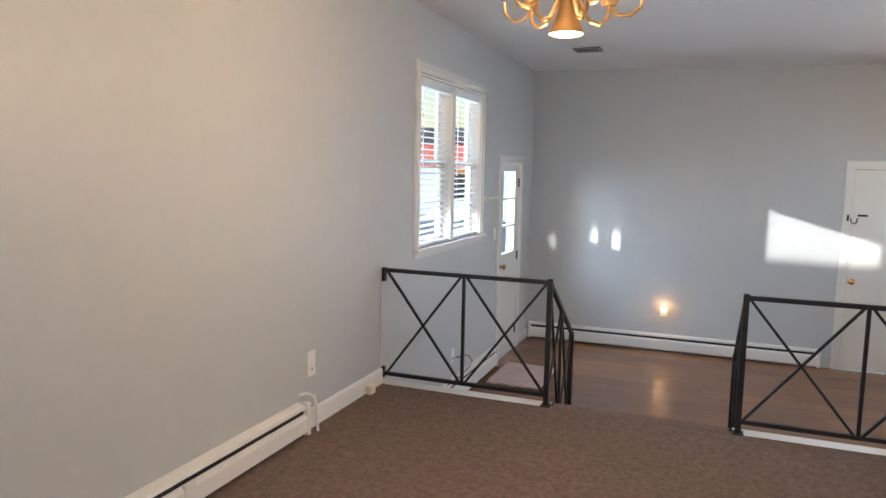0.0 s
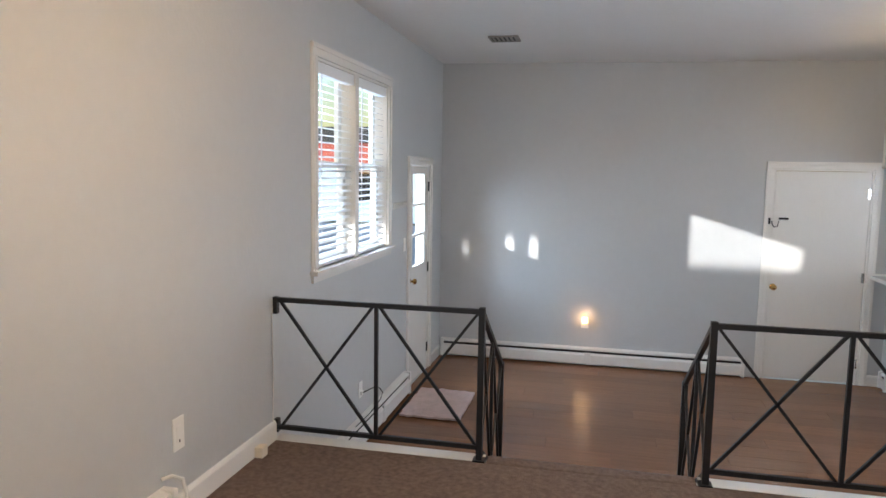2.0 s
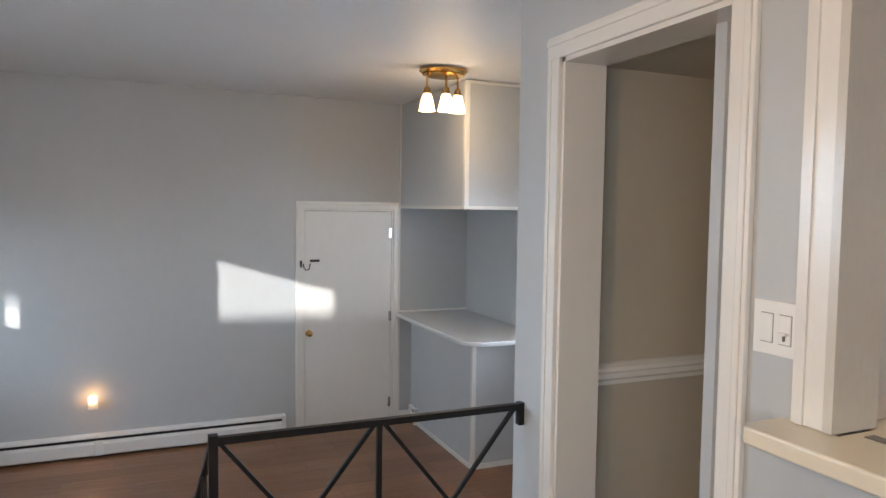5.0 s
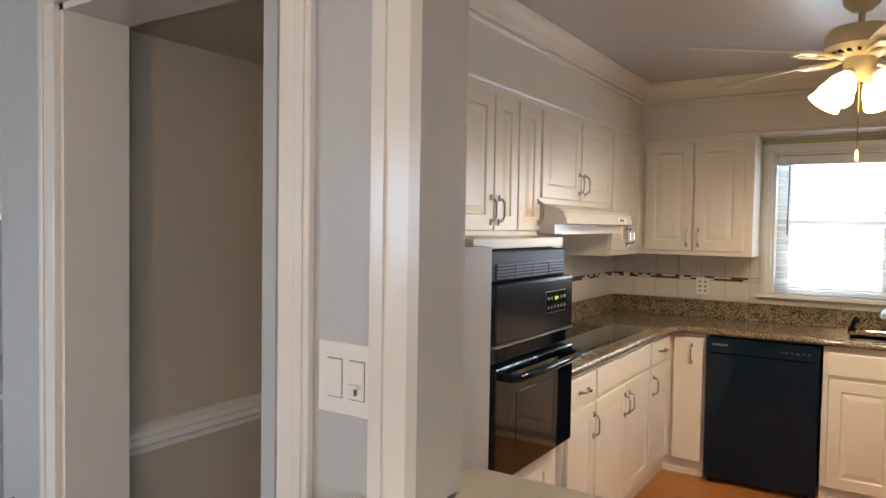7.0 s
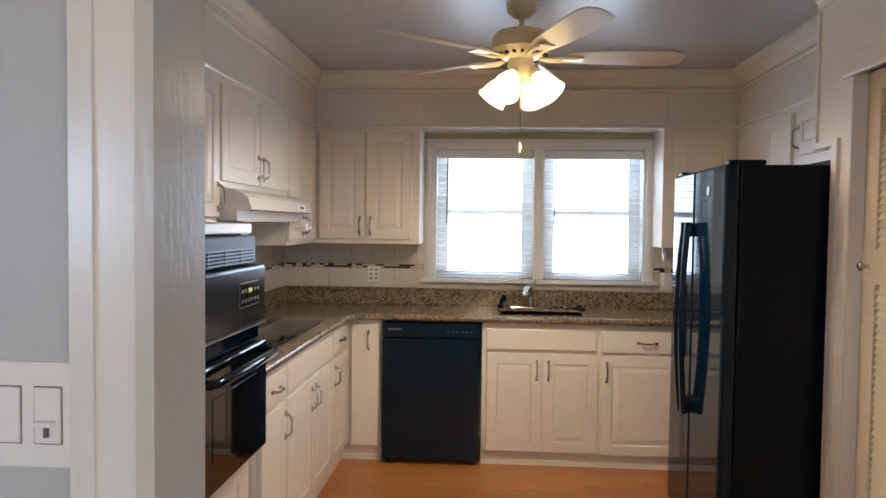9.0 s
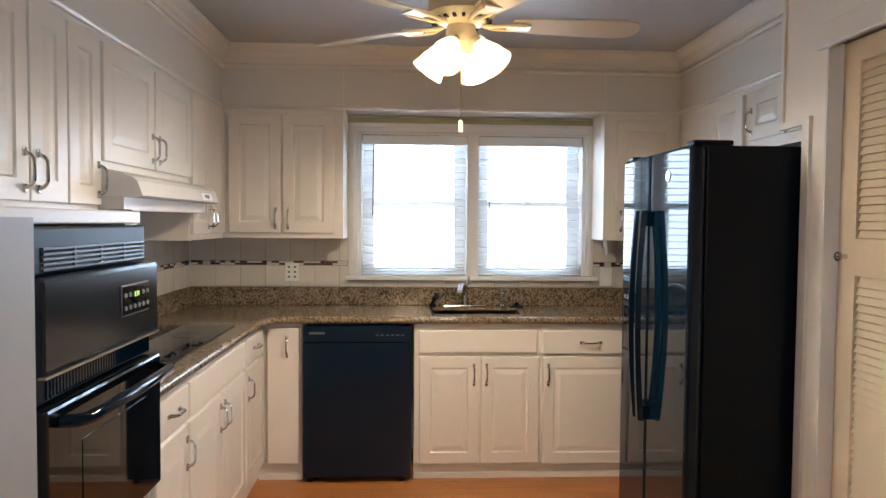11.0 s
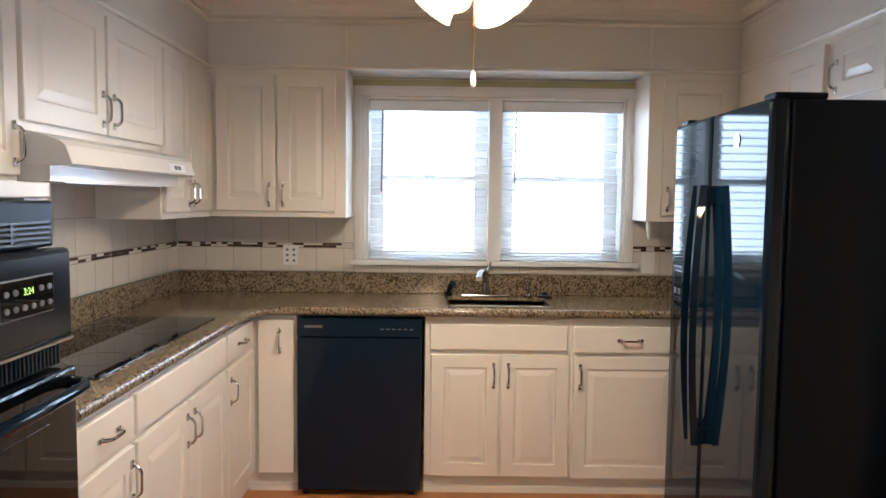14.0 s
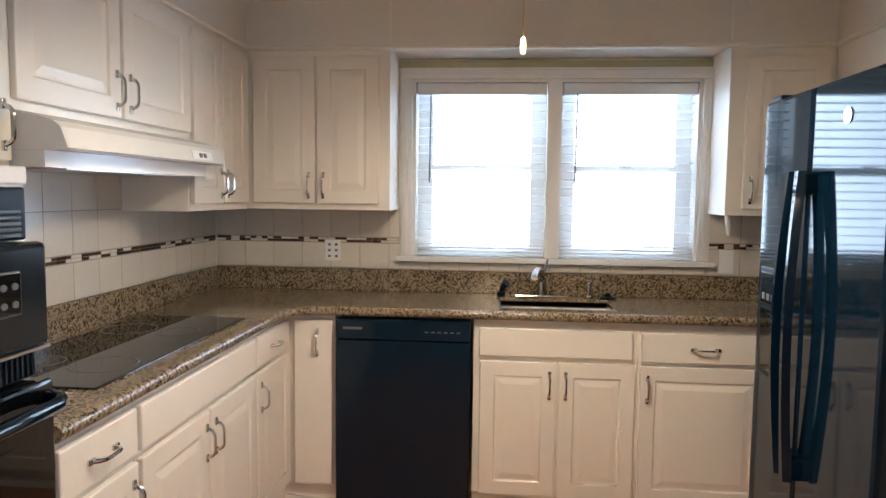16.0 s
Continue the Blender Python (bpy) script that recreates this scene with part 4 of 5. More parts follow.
# worktop with its backsplash
wt = thing("worktop", (5.5, 3.2, 0.873), "brown speckled polished granite worktop with upstand", "worktop")
SX0, SX1, SY0, SY1 = 5.69, 6.0, 2.09, 2.60
outline = [(3.99, 4.098), (3.99, 3.535), (5.47, 3.535), (5.53, 3.515), (5.575, 3.48), (5.60, 3.43), (5.605, 2.345), (SX0, 2.345), (SX0, SY1), (SX1, SY1), (SX1, SY0), (SX0, SY0), (SX0, 2.344), (5.605, 2.344), (5.605, 0.86), (6.138, 0.86), (6.138, 4.098)]
part("slab", prism(bmesh.new(), outline, 0.875, 0.915), GRANITE, wt)
nosing = bmesh.new()
tube(nosing, [(3.99, 3.535, 0.895), (5.46, 3.535, 0.895), (5.53, 3.515, 0.895), (5.575, 3.48, 0.895), (5.60, 3.42, 0.895), (5.605, 3.33, 0.895), (5.605, 0.86, 0.895)], 0.02, 12)
part("rounded_edge", nosing, GRANITE, wt, "", True)
part("upstand", B(4.005, 6.138, 4.075, 4.098, 0.915, 1.028, 0.003), GRANITE, wt)
part("upstand", B(6.115, 6.138, 0.86, 4.075, 0.915, 1.028, 0.003), GRANITE, wt)

ck = thing("cooktop", (4.74, 3.83, 0.915), "black glass electric cooktop let into the granite", "cooktop")
part("glass", B(4.25, 5.25, 3.60, 4.03, 0.9155, 0.921, 0.002), GLOSS, ck)
for x, y, r in ((4.48, 3.72, 0.095), (4.95, 3.73, 0.075), (4.48, 3.92, 0.075), (4.97, 3.92, 0.095)):
    bm = bmesh.new()
    lathe(bm, [(r - 0.003, 0.9212), (r - 0.003, 0.9216), (r, 0.9216), (r, 0.9212)], Matrix.Translation((x, y, 0)), 40)
    part("ring", bm, GREYPLASTIC, ck)

sk = thing("sink", (5.85, 2.34, 0.72), "undermounted stainless steel sink bowl", "sink")
bm = strip(bmesh.new(), (SX0 - 0.012, SX0, SY0, SY1, 0.72, 0.9), (SX1, SX1 + 0.012, SY0, SY1, 0.72, 0.9), (SX0, SX1, SY0 - 0.012, SY0, 0.72, 0.9), (SX0, SX1, SY1, SY1 + 0.012, 0.72, 0.9), (SX0, SX1, SY0, SY1, 0.715, 0.73))
part("bowl", bm, STEEL, sk)
part("drain", lathe(bmesh.new(), [(0, 0.7305), (0.04, 0.7305), (0.045, 0.734), (0.045, 0.73)], Matrix.Translation((5.85, 2.35, 0))), CHROME, sk)
fc = thing("faucet", (6.05, 2.40, 0.915), "chrome single-lever kitchen faucet", "faucet")
part("deck_plate", B(6.025, 6.085, 2.27, 2.53, 0.916, 0.926, 0.004), CHROME, fc)
bm = bmesh.new()
tube(bm, [(6.055, 2.40, 0.92), (6.055, 2.40, 0.99), (6.05, 2.402, 1.03), (6.02, 2.41, 1.055), (5.97, 2.425, 1.06), (5.92, 2.44, 1.045), (5.90, 2.445, 1.025)], [0.022, 0.02, 0.02, 0.017, 0.015, 0.015, 0.017], 12)
part("spout", bm, CHROME, fc, "", True)
part("lever", tube(bmesh.new(), [(6.055, 2.40, 1.02), (6.06, 2.385, 1.06), (6.065, 2.375, 1.10)], [0.012, 0.007, 0.008], 8), CHROME, fc, "", True)
sp = thing("side_spray", (6.05, 2.60, 0.915), "black sink spray in its holder", "side spray")
part("holder", lathe(bmesh.new(), [(0.022, 0.916), (0.022, 0.93), (0.013, 0.94), (0.0, 0.94)], Matrix.Translation((6.05, 2.60, 0))), SATIN, sp)
part("spray_head", tube(bmesh.new(), [(6.05, 2.60, 0.938), (6.04, 2.59, 0.965), (6.02, 2.575, 0.985)], [0.011, 0.015, 0.02], 10), SATIN, sp)
so = thing("soap_dispenser", (6.05, 2.17, 0.915), "chrome soap dispenser beside the faucet", "soap dispenser")
part("pump", lathe(bmesh.new(), [(0.02, 0.916), (0.02, 0.925), (0.011, 0.932), (0.010, 0.98), (0.016, 0.985), (0.016, 1.0), (0.006, 1.005), (0.005, 1.02), (0, 1.02)], Matrix.Translation((6.05, 2.17, 0))), CHROME, so, "", True)
part("nozzle", tube(bmesh.new(), [(6.05, 2.17, 1.0), (6.0, 2.175, 0.998)], 0.006, 8), CHROME, so)
solid("sink_stopper", lathe(bmesh.new(), [(0, 0.9155), (0.04, 0.9155), (0.042, 0.925), (0.02, 0.93), (0.012, 0.945), (0, 0.947)], Matrix.Translation((6.03, 2.08, 0))), SATIN, "black rubber sink stopper on the granite", "sink stopper", smooth=True)

# dishwasher
dw = thing("dishwasher", (5.85, 3.02, 0), "black built-in dishwasher with glossy front", "dishwasher")
part("tub", B(5.62, 6.10, 2.735, 3.315, 0.02, 0.865), SATIN, dw)
dp = part("door", B(5.575, 5.62, 2.728, 3.32, 0.03, 0.775, 0.006), BLACK, dw)
part("control_strip", B(5.572, 5.62, 2.728, 3.32, 0.778, 0.866, 0.006), BLACK, dw)
for y in (2.76, 3.27):
    part("foot", B(5.60, 5.62, y, y + 0.03, 0.0, 0.03), SATIN, dw)
part("maker_badge", B(5.5705, 5.5725, 3.20, 3.285, 0.822, 0.833), GREYPLASTIC, dw)
for i in range(6):
    part("control_mark", B(5.5705, 5.5725, 2.77 + i * 0.028, 2.786 + i * 0.028, 0.815, 0.82), GREYPLASTIC, dw)

# refrigerator
fr = thing("refrigerator", (4.59, 1.36, 0), "black side-by-side refrigerator with glossy doors", "refrigerator")
part("body", B(4.215, 4.965, 0.93, 1.70, 0.02, 1.715, 0.006), SATIN, fr)
RD = 1.76
d1 = part("freezer_door", B(4.625, 4.968, 1.705, RD, 0.10, 1.72, 0.014), BLACK, fr)
d2 = part("fridge_door", B(4.212, 4.618, 1.705, RD, 0.10, 1.72, 0.014), BLACK, fr)
part("base_grille", B(4.22, 4.96, 1.66, 1.70, 0.02, 0.095), SATIN, fr)
for x0 in (4.225, 4.885):
    part("hinge_cover", B(x0, x0 + 0.07, 1.60, 1.745, 1.717, 1.735, 0.005), SATIN, fr)
for x, dd, side in ((4.592, d2, -1), (4.650, d1, 1)):
    bm = bmesh.new()
    rows = []
    for k in range(13):
        q = k / 12
        bow = math.sin(math.pi * q)
        w = 0.011 + 0.010 * abs(2 * q - 1) ** 3
        z, mid, out = 1.49 - 0.86 * q, x + side * (0.002 + (0.004 if side > 0 else 0.014) * bow), RD + 0.036 + 0.022 * bow
        rows.append([bm.verts.new((mid + a * w, out + b * 0.011, z)) for a, b in ((-1, -1), (-0.6, 1), (0.6, 1), (1, -1))])
    for a, b in zip(rows, rows[1:]):
        for k in range(4):
            bm.faces.new((a[k], a[(k + 1) % 4], b[(k + 1) % 4], b[k]))
    bm.faces.new(rows[0][::-1])
    bm.faces.new(rows[-1])
    bmesh.ops.recalc_face_normals(bm, faces=bm.faces)
    for z in (1.425, 0.635):
        box(bm, x - 0.024, x + 0.024, RD - 0.004, RD + 0.034, z, z + 0.06, 0.006)
    part("handle", bm, BLACK, dd)
part("logo_disc", lathe(bmesh.new(), [(0, 0), (0.02, 0), (0.02, 0.003), (0, 0.003)], facing("+y", 4.42, RD, 1.62)), CHROME, d2)
dsp = part("dispenser_frame", B(4.72, 4.925, RD - 0.002, RD + 0.008, 0.86, 1.20, 0.004), SATIN, d1)
part("dispenser_recess", B(4.74, 4.905, RD + 0.005, RD + 0.009, 0.88, 1.07), GLOSS, d1)
part("dispenser_panel", B(4.74, 4.905, RD + 0.006, RD + 0.012, 1.085, 1.185, 0.003), BLACK, d1)
for i in range(4):
    part("dispenser_button", B(4.755 + i * 0.037, 4.775 + i * 0.037, RD + 0.011, RD + 0.014, 1.10, 1.12), GREYPLASTIC, d1)
fe = thing("fridge_surround", (4.18, 1.3, 0), "cream moulded trim round the refrigerator recess", "trim", kind="structure")
part("upright", strip(bmesh.new(), (4.135, 4.178, 1.365, 1.383, 0, 1.81), (4.166, 4.174, 0.95, 1.365, 0, 1.80)), CREAM, fe)
part("head", strip(bmesh.new(), (4.178, 4.335, 1.365, 1.383, 1.785, 1.81), (4.312, 4.33, 1.365, 1.38, 1.81, 2.33)), CREAM, fe)
part("shelf", B(4.18, 5.0, 0.86, 1.17, 1.775, 1.80), CREAM, fe)

# louvred bifold door
bf = thing("bifold_door", (3.57, 1.32, 0), "closed louvred bifold pantry door in yellowish cream", "door")
for x0, x1 in ((3.09, 3.57), (3.575, 4.05)):
    st = 0.085
    leaf = part("leaf", strip(bmesh.new(), (x0, x0 + st, 1.29, 1.32, 0.02, 2.03), (x1 - st, x1, 1.29, 1.32, 0.02, 2.03), (x0 + st, x1 - st, 1.29, 1.32, 0.02, 0.16), (x0 + st, x1 - st, 1.29, 1.32, 1.275, 1.395), (x0 + st, x1 - st, 1.29, 1.32, 1.96, 2.03)), LOUVRE, bf)
    first = None
    for lo, hi in ((0.165, 1.27), (1.40, 1.955)):
        k = round((hi - lo) / 0.0265)
        for i in range(k):
            z = lo + (i + 0.5) * (hi - lo) / k
            if first is None:
                first = part("slat", B(x0 + st, x1 - st, -0.003, 0.003, -0.019, 0.019, 0.0, Matrix.Translation((0, 1.305, z)) @ pose(0, 0, 0, 24)), LOUVRE, leaf)
                fz = z
            else:
                s2 = first.copy()
                scene.collection.objects.link(s2)
                s2.location = (0, 0, z - fz)
part("knob", lathe(bmesh.new(), [(0, 0), (0.009, 0), (0.007, 0.015), (0.016, 0.022), (0.017, 0.03), (0.01, 0.037), (0, 0.038)], facing("+y", 4.01, 1.32, 1.335)), CHROME, bf, "", True)
bt = thing("trim_bifold", (3.57, 1.37, 0), "cream header and casing of the pantry door", "trim", kind="structure")
part("header", B(3.04, 4.10, 1.368, 1.392, 2.02, 2.10, 0.004), CREAM, bt)
part("jamb", strip(bmesh.new(), (4.052, 4.062, 1.25, 1.372, 0, 2.05), (3.078, 3.088, 1.25, 1.372, 0, 2.05)), TRIM, bt)

# ceiling fan
fx, fy = 4.52, 2.55
fan = thing("ceiling_fan", (fx, fy, 1.78), "cream five-blade ceiling fan with four lit tulip shades", "ceiling fan")
M0 = Matrix.Translation((fx, fy, 0))
part("canopy", lathe(bmesh.new(), [(0, 2.436), (0.07, 2.436), (0.065, 2.405), (0.035, 2.375), (0.014, 2.37), (0.012, 2.36)], M0), FANCREAM, fan, "", True)
part("downrod", lathe(bmesh.new(), [(0.012, 2.38), (0.012, 2.31)], M0, 12), FANCREAM, fan)
part("motor", lathe(bmesh.new(), [(0.0, 2.325), (0.05, 2.325), (0.11, 2.31), (0.128, 2.285), (0.13, 2.25), (0.128, 2.243), (0.13, 2.236), (0.115, 2.215), (0.07, 2.195), (0.0, 2.19)], M0, 32), FANCREAM, fan, "", True)
for k in range(20):
    # Near-black blocks on the motor stand for shaded slots.
    part("vent_slot_shade", B(0.095, 0.118, -0.006, 0.006, 2.204, 2.213, 0, M0 @ pose(0, 0, 0, 0, 0, k * 18)), DARK, fan)
part("light_hub", lathe(bmesh.new(), [(0.0, 2.195), (0.055, 2.195), (0.06, 2.165), (0.055, 2.13), (0.03, 2.105), (0.0, 2.10)], M0), FANCREAM, fan, "", True)
bm = bmesh.new()
shape = [(0.20, 0.045), (0.30, 0.058), (0.50, 0.068), (0.64, 0.07), (0.69, 0.055), (0.71, 0.02)]
rim = [(x, y) for x, y in shape] + [(x, -y) for x, y in reversed(shape)]
prism(bm, rim, -0.003, 0.003)
bmesh.ops.transform(bm, matrix=pose(0, 0, 0, -12), verts=bm.verts)
blade_mesh = None
for ang in (-87, -15, 57, 129, -159):
    mm = M0 @ Matrix.Translation((0, 0, 2.205)) @ pose(0, 0, 0, 0, 0, ang)
    q = bm.copy()
    bmesh.ops.transform(q, matrix=mm, verts=q.verts)
    bl = part("blade", q, FANBLADE, fan)
    iron = bmesh.new()
    tube(iron, [(0.08, 0, -0.005), (0.13, 0.02, -0.012), (0.18, 0.028, -0.010), (0.25, 0.03, -0.004)], 0.008, 8)
    tube(iron, [(0.08, 0, -0.005), (0.13, -0.02, -0.012), (0.18, -0.028, -0.010), (0.25, -0.03, -0.008)], 0.008, 8)
    box(iron, 0.18, 0.27, -0.035, 0.035, -0.012, -0.004, 0.002)
    bmesh.ops.transform(iron, matrix=mm, verts=iron.verts)
    part("blade_iron", iron, FANCREAM, bl)
bm.free()
for ang in (150, 60, -30, -120):
    tip = M0 @ Matrix.Translation((0, 0, 2.12)) @ pose(0, 0, 0, 0, 0, ang) @ Matrix.Translation((0.07, 0, 0)) @ pose(0, 0, 0, 0, 138, 0)
    part("lamp_socket", lathe(bmesh.new(), [(0.012, -0.03), (0.022, -0.01), (0.026, 0.02), (0.0, 0.02)], tip, 16), FANCREAM, fan, "", True)
    part("glass_shade", lathe(bmesh.new(), [(0.026, 0.005), (0.04, 0.03), (0.055, 0.065), (0.06, 0.095), (0.068, 0.12), (0.064, 0.12), (0.056, 0.095), (0.0, 0.09)], tip, 24), SHADE, fan, "glowing frosted tulip glass", True)
    p = tip @ Vector((0, 0, 0.17))
    lamp("fan_lamp", "SPOT", look(p, (tip @ Vector((0, 0, 0.5))) + Vector((0, 0, -0.5))), 18.5, FANWARM, 0.05)
part("pull_chain", tube(bmesh.new(), [(fx - 0.02, fy, 2.11), (fx - 0.02, fy, 1.83)], 0.0018, 6), BRASS, fan)
part("chain_knob", lathe(bmesh.new(), [(0, 1.83), (0.007, 1.825), (0.009, 1.80), (0.007, 1.785), (0, 1.78)], Matrix.Translation((fx - 0.02, fy, 0)), 12), FANCREAM, fan)

# ---- lamps of the other rooms ----
cx, cy = 0.385, 2.80
ch = thing("chandelier", (cx, cy, 1.84), "antique gold chandelier with curled arms and lit bell", "chandelier")
M1 = Matrix.Translation((cx, cy, 0))
CT = TOP + rise(cx)
part("ceiling_cup", lathe(bmesh.new(), [(0, CT), (0.06, CT), (0.055, CT - 0.02), (0.015, CT - 0.045), (0.0, CT - 0.05)], M1), GOLD, ch, "", True)
part("stem", lathe(bmesh.new(), [(0.008, CT - 0.04), (0.008, 2.26), (0.03, 2.24), (0.018, 2.2), (0.035, 2.16), (0.03, 2.08), (0.016, 2.03), (0.022, 1.98)], M1, 16), GOLD, ch, "", True)
part("bell", lathe(bmesh.new(), [(0.02, 2.0), (0.026, 1.96), (0.034, 1.91), (0.044, 1.875), (0.056, 1.848), (0.0575, 1.84), (0.052, 1.846), (0.03, 1.89)], M1, 28), GOLD, ch, "gold bell with ribs", True)
part("bell_lamp", lathe(bmesh.new(), [(0.0, 1.8435), (0.054, 1.8435), (0.05, 1.85), (0, 1.85)], M1, 28), BULB, ch)
for k in range(5):
    a = k * 72 + 20
    R = M1 @ pose(0, 0, 0, 0, 0, a)
    arm = bmesh.new()
    tube(arm, [R @ Vector(p) for p in ((0.02, 0, 2.02), (0.045, 0, 1.94), (0.075, 0, 1.885), (0.11, 0, 1.872), (0.135, 0, 1.895), (0.14, 0, 1.94))], 0.007, 8)
    tube(arm, [R @ Vector(p) for p in ((0.135, 0, 1.93), (0.17, 0, 1.905), (0.21, 0, 1.905), (0.245, 0, 1.935), (0.25, 0, 1.975))], 0.006, 8)
    ar = part("arm", arm, GOLD, ch, "", True)
    part("candle_cup", lathe(bmesh.new(), [(0.0, 1.93), (0.025, 1.935), (0.03, 1.95), (0.024, 1.965), (0.012, 1.97), (0.012, 2.05), (0, 2.05)], R @ Matrix.Translation((0.14, 0, 0)), 16), GOLD, ar, "", True)
    part("candle_bulb", lathe(bmesh.new(), [(0.008, 2.05), (0.017, 2.07), (0.014, 2.1), (0.0, 2.13)], R @ Matrix.Translation((0.14, 0, 0)), 12), BULB, ar, "", True)
lamp("chandelier_lamp", "POINT", Matrix.Translation((cx, cy, 1.77)), 24.0, (1.0, 0.64, 0.32), 0.06)
lamp("chandelier_candles", "POINT", Matrix.Translation((cx, cy, 2.19)), 6.0, WARM, 0.12)

lx, ly = 2.77, 6.50
fl = thing("ceiling_light", (lx, ly, 2.13), "brass flush ceiling light with three glass shades", "ceiling light")
bm = lathe(bmesh.new(), [(0, TOP), (0.17, TOP), (0.175, TOP - 0.012), (0.15, TOP - 0.028), (0.155, TOP - 0.035), (0.11, TOP - 0.05), (0.0, TOP - 0.052)], Matrix.Translation((lx, ly, 0)) @ Matrix.Diagonal((1, 0.75, 1, 1)), 32)
part("back_plate", bm, BRASS, fl, "oval polished brass plate", True)
for k, (dx, dy) in enumerate(((-0.12, 0.0), (0.0, -0.05), (0.10, -0.02))):
    P = Matrix.Translation((lx + dx, ly + dy, 0))
    part("arm", lathe(bmesh.new(), [(0.008, 2.42), (0.008, 2.33), (0.02, 2.325), (0.026, 2.29), (0.022, 2.275)], P, 14), BRASS, fl, "", True)
    part("glass_shade", lathe(bmesh.new(), [(0.022, 2.285), (0.034, 2.265), (0.044, 2.225), (0.054, 2.175), (0.058, 2.165), (0.05, 2.175), (0.0, 2.18)], P, 20), (SHADE_DIM, SHADE, SHADE)[k], fl, "glowing bell-shaped glass", True)
    lamp("ceiling_light_lamp", "POINT", Matrix.Translation((lx + dx, ly + dy, 2.10)), 1.8, WARM, 0.05)

# ---- small things ----
VT = TOP + rise(-0.13)
vent = thing("ceiling_vent", (-0.25, 6.88, VT), "grey metal ceiling register with dark slots", "ceiling vent")
part("frame", strip(bmesh.new(), (-0.37, -0.13, 6.77, 6.785, VT - 0.012, VT), (-0.37, -0.13, 6.975, 6.99, VT - 0.012, VT), (-0.37, -0.355, 6.785, 6.975, VT - 0.012, VT), (-0.145, -0.13, 6.785, 6.975, VT - 0.012, VT)), VENTGREY, vent)
# Near-black sheet in place of the shaded duct.
part("backing", B(-0.355, -0.145, 6.785, 6.975, VT - 0.004, VT - 0.001), DARK, vent)
for i in range(6):
    part("slat", B(-0.345 + i * 0.036, -0.325 + i * 0.036, 6.785, 6.975, VT - 0.010, VT - 0.007), VENTGREY, vent)


def plate(name, m, w, h, label, category, holes, material=PLASTIC, group=""):
    ob = thing(name, m.translation, label, category, group)
    part("cover_plate", B(-w / 2, w / 2, -h / 2, h / 2, 0, 0.006, 0.002, m), material, ob)
    for u, v, a, b, n, mt in holes:
        part("insert", B(u - a / 2, u + a / 2, v - b / 2, v + b / 2, 0.005, n, 0.001, m), mt, ob)
    return ob


plate("light_switch", facing("-x", 2.22, 3.214, 1.238), 0.128, 0.126, "white double switch plate with rocker and dimmer", "light switch", [(-0.025, 0, 0.036, 0.070, 0.0063, GREYPLASTIC), (0.025, 0, 0.036, 0.070, 0.0063, GREYPLASTIC), (-0.025, 0, 0.032, 0.066, 0.0085, PLASTIC), (0.025, 0, 0.032, 0.066, 0.0085, PLASTIC), (0.025, -0.008, 0.022, 0.006, 0.02, PLASTIC), (0.025, -0.016, 0.005, 0.018, 0.013, GREYPLASTIC)])
plate("wall_outlet", facing("+x", W, 3.52, 0.35), 0.075, 0.135, "cream wall plate above the heater", "wall plate", [(0, 0, 0.034, 0.068, 0.008, PLASTIC), (0, -0.03, 0.008, 0.012, 0.01, GREYPLASTIC)])
plate("wall_outlet", facing("-x", 6.13, 3.47, 1.12), 0.085, 0.11, "white plug-in outlet adapter on the tiles", "outlet", [(-0.018 + 0.036 * i, 0.03 - 0.03 * j, 0.014, 0.012, 0.0075, GREYPLASTIC) for i in range(2) for j in range(3)])
plate("light_switch", facing("-x", 6.13, 1.50, 1.10), 0.075, 0.12, "white switch plate beside the window", "light switch", [(0, 0, 0.034, 0.066, 0.009, PLASTIC)])
plate("light_switch", facing("+x", W, 6.80, 0.78), 0.07, 0.115, "white switch plate beside the glazed door", "light switch", [(0, 0, 0.01, 0.024, 0.012, PLASTIC)])
ol = plate("wall_outlet", facing("+x", W, 5.69, -0.15), 0.075, 0.115, "cream outlet with a black plugged cord", "outlet", [(0, 0.022, 0.03, 0.028, 0.008, PLASTIC), (0, -0.022, 0.03, 0.028, 0.022, PLASTIC)])
part("cord", tube(bmesh.new(), [(W + 0.02, 5.69, -0.17), (W + 0.06, 5.80, -0.165), (W + 0.07, 5.92, -0.20), (W + 0.065, 6.02, -0.27), (W + 0.06, 5.98, -0.31), (W + 0.072, 5.7, -0.32), (W + 0.075, 5.4, -0.31)], 0.004, 6), IRON, ol)
nl = plate("night_light", facing("-y", 0.46, 8.2, -0.10), 0.075, 0.115, "lit plug-in night light in a wall outlet", "night light", [(0, -0.03, 0.03, 0.028, 0.008, PLASTIC)])
part("lens", B(0.435, 0.485, 8.15, 8.19, -0.10, -0.04, 0.008), NIGHT, nl, "glowing amber lens")
lamp("night_light_lamp", "POINT", Matrix.Translation((0.46, 8.12, -0.05)), 0.35, (1.0, 0.5, 0.18), 0.02)
hk = thing("hook_rack", (W, 6.62, 1.12), "white wall hook rack between window and door", "hook rack")
part("board", B(W, W + 0.015, 6.46, 6.84, 1.10, 1.15, 0.003), TRIM, hk)
for i in range(4):
    y = 6.51 + i * 0.095
    part("hook", tube(bmesh.new(), [(W + 0.012, y, 1.135), (W + 0.05, y, 1.13), (W + 0.06, y, 1.15)], 0.006, 8), TRIM, hk, "", True)
hc = thing("door_stop_block", (W + 0.03, 4.14, 0), "small beige box on the carpet by the baseboard", "block")
part("box", B(W + 0.016, W + 0.06, 4.11, 4.17, 0.001, 0.055, 0.006), LEDGE, hc)
